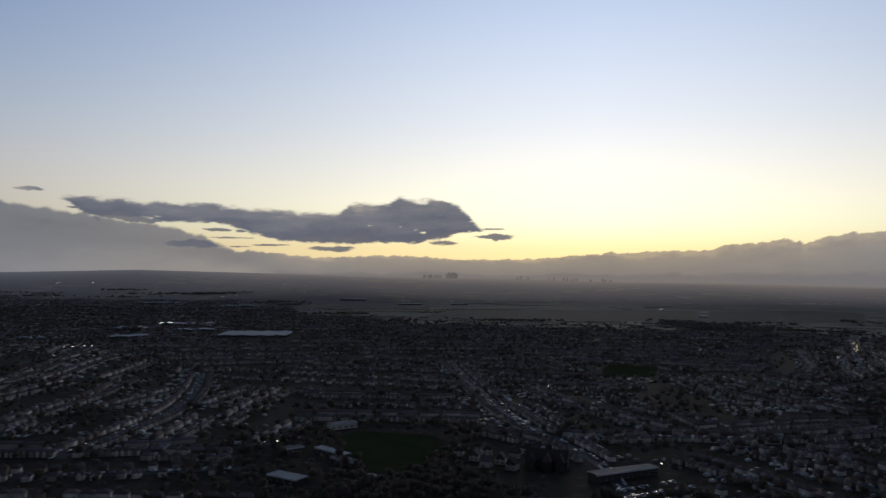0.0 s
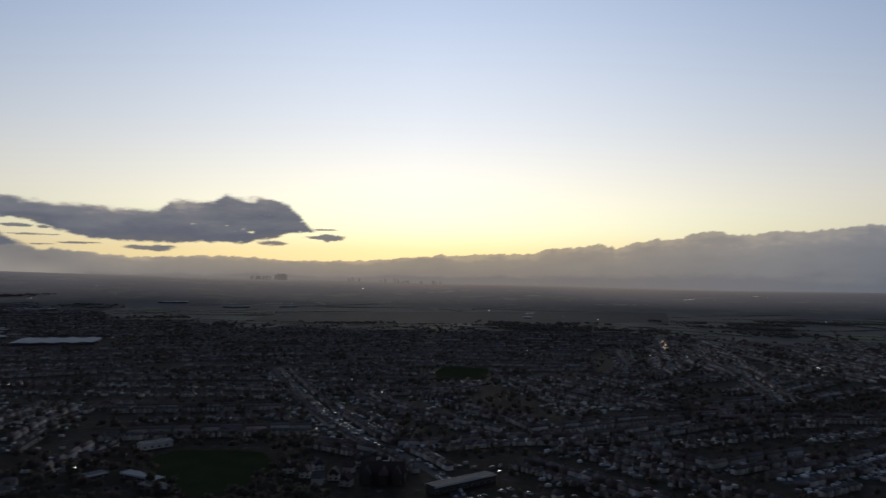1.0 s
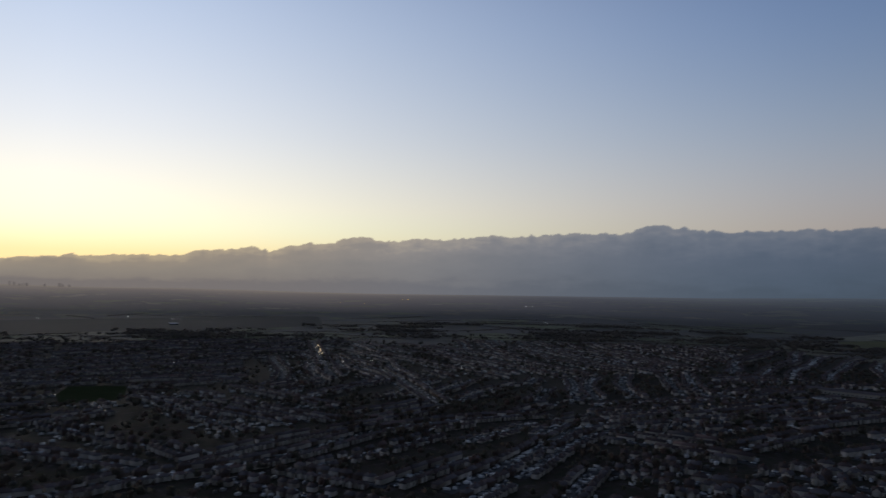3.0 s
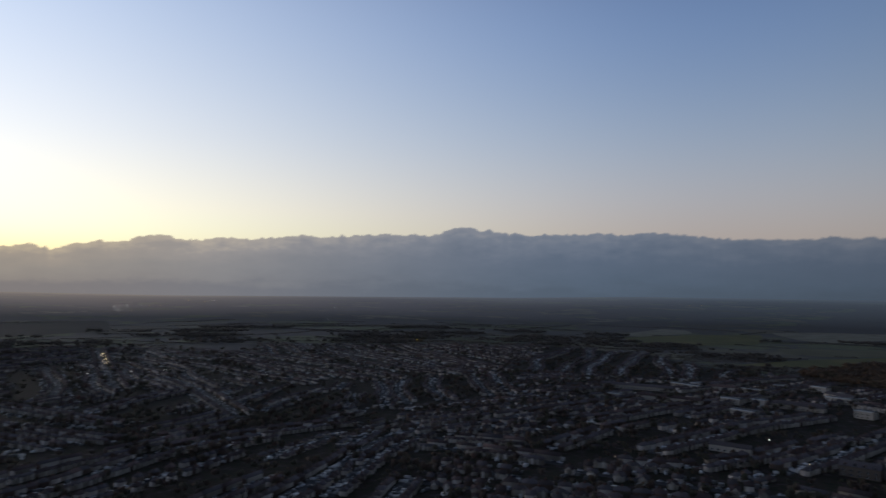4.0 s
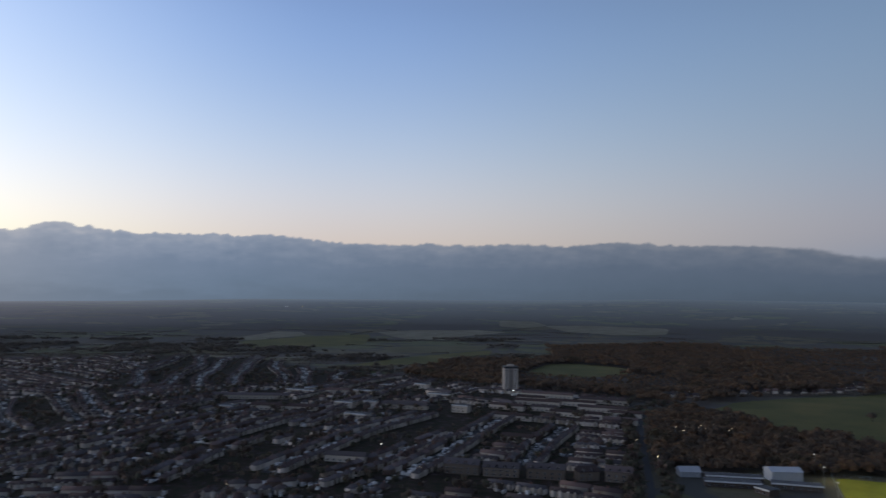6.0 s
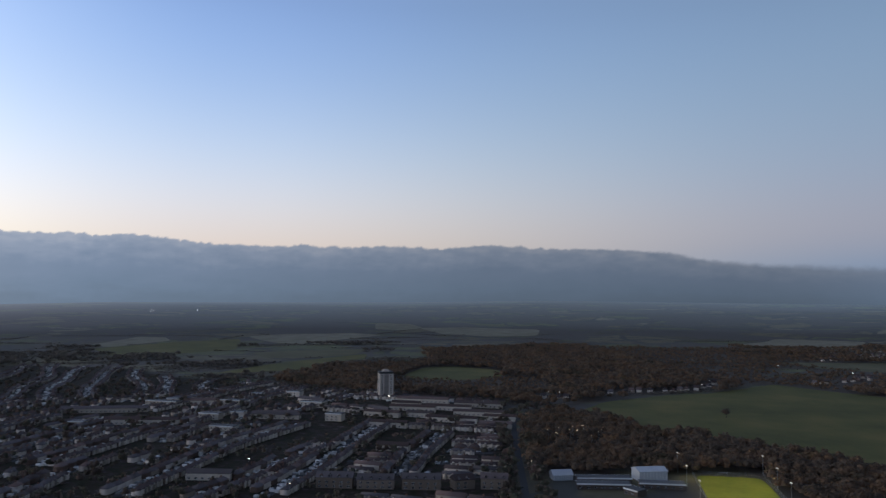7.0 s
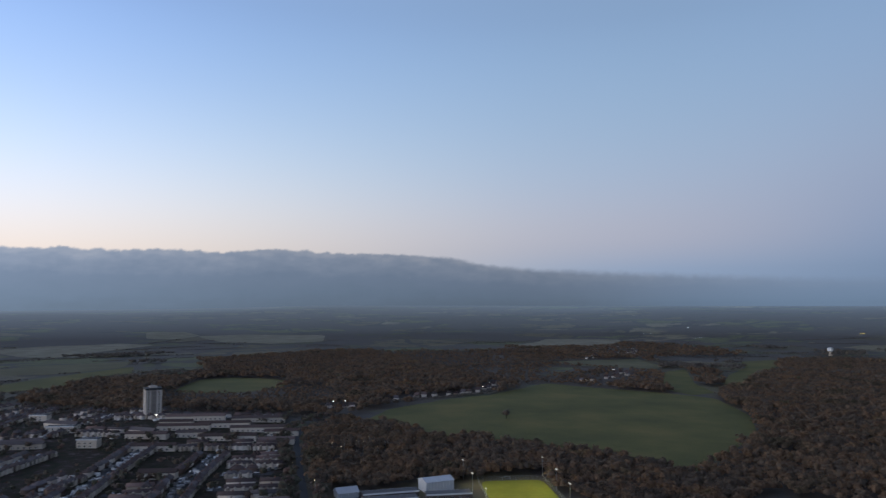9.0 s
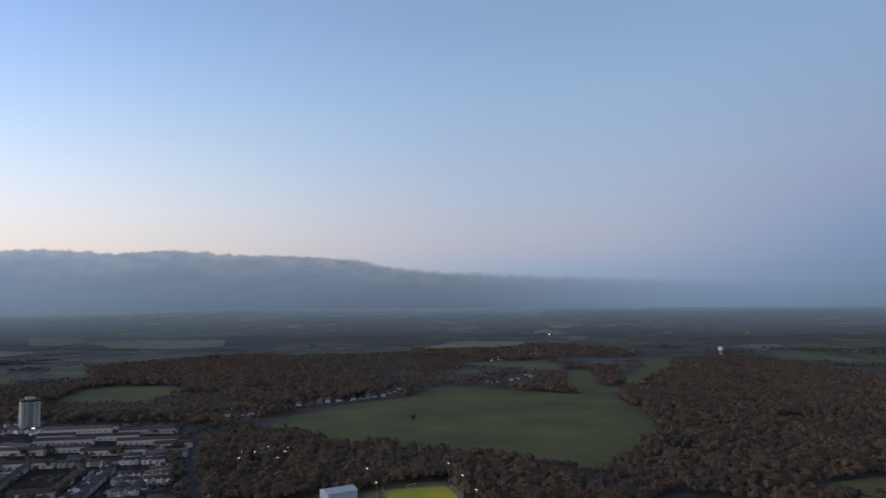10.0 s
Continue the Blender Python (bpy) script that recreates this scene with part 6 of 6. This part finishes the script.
# ---- cottages and big houses by the pasture ----
def place_house(maker_kind, x, y, turn, scale=1.0):
    maker = first.get(maker_kind)
    m = Matrix.Translation((x, y, float(land(x, y)))) @ pose(0, 0, 0, 0, 0, turn)
    if maker is None:
        first[maker_kind] = MAKERS[maker_kind]()
        first[maker_kind].matrix_basis = m @ HOUSE_SIZE
        return first[maker_kind]
    return copy_thing(maker, m)


for i, (x, y) in enumerate(COTTAGES):
    place_house((2, 4, 1, 2, 2)[i % 5], x + rng.uniform(-3, 3), y, rng.uniform(40, 75) + (90 if i % 3 == 0 else 0))
for x, y, t_ in ((22, 478, -20), (30, 494, 10), (38, 470, -15), (48, 484, 60), (44, 456, -30), (28, 462, 70), (56, 500, 20), (12, 490, -10)):
    place_house(2, x, y, t_)
for x, y, t_ in ((668, 232, 70), (665, 208, 60), (655, 212, 75), (689, 300, 80), (699, 204, 70), (808, 256, 75), (782, 49, 60), (703, 132, 80)):
    place_house(2, x, y, t_)
for x, y, kind, t_ in ((1222, -540, 2, 30), (1214, -524, 2, 120), (1230, -552, 1, 30), (1256, -612, 2, 60), (1268, -630, 4, 30), (1278, -655, 2, 20), (1288, -640, 1, 80)):
    place_house(kind, x, y, t_)


# ---- far skyline on the horizon, part of the hazy backdrop: haze painted as emission ----
M_HAZE = glow("painted_haze_glow", lin(92, 86, 84)[:3], 1.45)
sky_rng = np.random.RandomState(8)
for i in range(46):
    az = sky_rng.choice([sky_rng.uniform(-1.6, 0.0), sky_rng.normal(0.75, 0.3), sky_rng.uniform(8.2, 13.2), sky_rng.uniform(5.8, 6.8)], p=[0.2, 0.45, 0.3, 0.05])
    big = abs(az - 0.75) < 0.5
    w, hgt = sky_rng.uniform(5, 11) * (1.4 if big else 1.0), sky_rng.uniform(12, 30) * (1.35 if big else 0.8)
    x, y = 4760 * math.sin(radians(az)), 4760 * math.cos(radians(az))
    z0 = float(land(x, y))
    h = new("skyscraper")
    h.matrix_basis = Matrix.Translation((x, y, z0)) @ pose(0, 0, 0, 0, 0, -az)
    part("shaft", boxes((-w / 2, w / 2, -w / 2, w / 2, -4, hgt)), M_HAZE, h)
    part("crown", boxes((-w / 3, w / 3, -w / 3, w / 3, hgt, hgt + sky_rng.uniform(1, 4))), M_HAZE, h)
    tagged(h, "hazy far-off skyscraper on the horizon", "skyscraper", "far skyline")


# ---- cars ----
def car():
    h = new("car")
    bm_ = bmesh.new()
    box(bm_, -2.1, 2.1, -0.85, 0.85, 0.3, 0.85, 0.12)
    part("body", bm_, M_CAR, h)
    bm_ = bmesh.new()
    lo = [bm_.verts.new(c) for c in ((-1.7, -0.78, 0.84), (1.1, -0.78, 0.84), (1.1, 0.78, 0.84), (-1.7, 0.78, 0.84))]
    hi = [bm_.verts.new(c) for c in ((-1.2, -0.62, 1.45), (0.45, -0.62, 1.45), (0.45, 0.62, 1.45), (-1.2, 0.62, 1.45))]
    for i_ in range(4):
        bm_.faces.new((lo[i_], lo[(i_ + 1) % 4], hi[(i_ + 1) % 4], hi[i_]))
    part("cabin_glass", bm_, M_GLASS, h)
    part("roof", boxes((-1.22, 0.47, -0.63, 0.63, 1.43, 1.5)), M_CAR, h)
    for sx in (-1.3, 1.3):
        for sy in (-0.8, 0.8):
            wheel = part("wheel", tube(bmesh.new(), (sx, sy - 0.1, 0.32), (sx, sy + 0.1, 0.32), 0.32, 0.32, 10), M_TYRE, h)
            part("rim", tube(bmesh.new(), (sx, sy - 0.12, 0.32), (sx, sy + 0.12, 0.32), 0.2, 0.2, 8), M_STEEL, wheel)
    return tagged(h, "car parked along the kerb", "car", "parked cars")


spots = []
for s in [q for k, q in road_pts.items() if k not in ("boundary_road", "avenue")] + streets:
    fine = resample(s, 6.0)
    if len(fine) < 4:
        continue
    d = np.gradient(fine, axis=0)
    for side in (-1, 1):
        m_ = rng.rand(len(fine)) < 0.4
        t_ = np.arctan2(d[m_, 1], d[m_, 0])
        spots.append(np.column_stack([fine[m_, 0] - np.sin(t_) * side * 2.6, fine[m_, 1] + np.cos(t_) * side * 2.6, t_ + rng.normal(0, 0.03, m_.sum())]))
for i in range(3):          # car park by the shops
    for j in range(14):
        if rng.rand() < 0.7:
            spots.append(np.array([[98 + j * 3.0 + i * 5, 402 + j * 1.6 - i * 11 + 8, 2.1 + rng.normal(0, 0.04)]]))
spots = np.concatenate(spots)
spots = spots[seen_side(spots)]
spots = spots[np.argsort(np.hypot(spots[:, 0] - 100, spots[:, 1] - 110))]
proto = None
for x, y, t_ in spots[:80]:
    m = Matrix.Translation((x, y, float(land(x, y)) + 0.3)) @ pose(0, 0, 0, 0, 0, math.degrees(t_))
    if proto is None:
        proto = car()
        proto.matrix_basis = m
    else:
        copy_thing(proto, m)
far_cars = spots[80:6000]
v1 = scatter(*box_template(-2.1, 2.1, -0.85, 0.85, 0.3, 0.9), far_cars[:, 0], far_cars[:, 1], far_cars[:, 2], lift=0.3)
v2 = scatter(*box_template(-1.3, 0.7, -0.7, 0.7, 0.9, 1.5), far_cars[:, 0], far_cars[:, 1], far_cars[:, 2], lift=0.3)
put("distant_cars", mesh_of("distant_cars", *join([v1, v2])), M_CAR_FAR, None, "cars parked along distant streets", "cars", "stuff")


# ---- lights that are on at dusk; some far rows stand in for sky reflections ----
def lamp_post(x, y, hgt, mat, label, size=0.5):
    h = new("street_lamp")
    h.matrix_basis = Matrix.Translation((x, y, float(land(x, y))))
    bm_ = tube(bmesh.new(), (0, 0, -0.3), (0, 0, hgt), 0.1, 0.07, 6)
    tube(bm_, (0, 0, hgt), (1.2, 0, hgt + 0.2), 0.06, 0.05, 6)
    part("post", bm_, M_STEEL, h)
    part("lantern", boxes((1.0, 1.0 + size * 1.6, -size / 2, size / 2, hgt, hgt + size * 0.5)), mat, h, "lit lantern")
    return tagged(h, label, "street lamp", "street lamps")


for x, y in LAMPS_WARM:
    lamp_post(x, y, 12.0, M_WARM, "street lamp glowing warm white; on the hill street a stand-in for glare", 0.38)
for x, y in LAMPS_COOL:
    lamp_post(x, y, 8.0, M_COOL, "street lamp glowing bright white", 0.6)
for x, y, w, n_ in LIGHT_ROWS:
    for i in range(n_):
        u_ = rng.uniform(-0.5, 0.5) * w
        far_ = math.hypot(x, y)
        lamp_post(x + u_ * y / far_, y - u_ * x / far_ + rng.uniform(-6, 6), 7.0, M_AMBER if x in AMBER_ROWS or rng.rand() < 0.15 else M_FARLAMP, "far-off industrial estate lamp; some rows stand in for sky reflections", rng.uniform(0.35, 0.9) * max(1.0, far_ / 3000))
# added lamps imitating the glare and headlights on the hill street
for x, y in HILL_GLARE_LAMPS:
    lamp_post(x + rng.uniform(-4, 4), y, 7.0, M_WARM, "street lamp glowing warm white; on the hill street a stand-in for glare", 0.8)
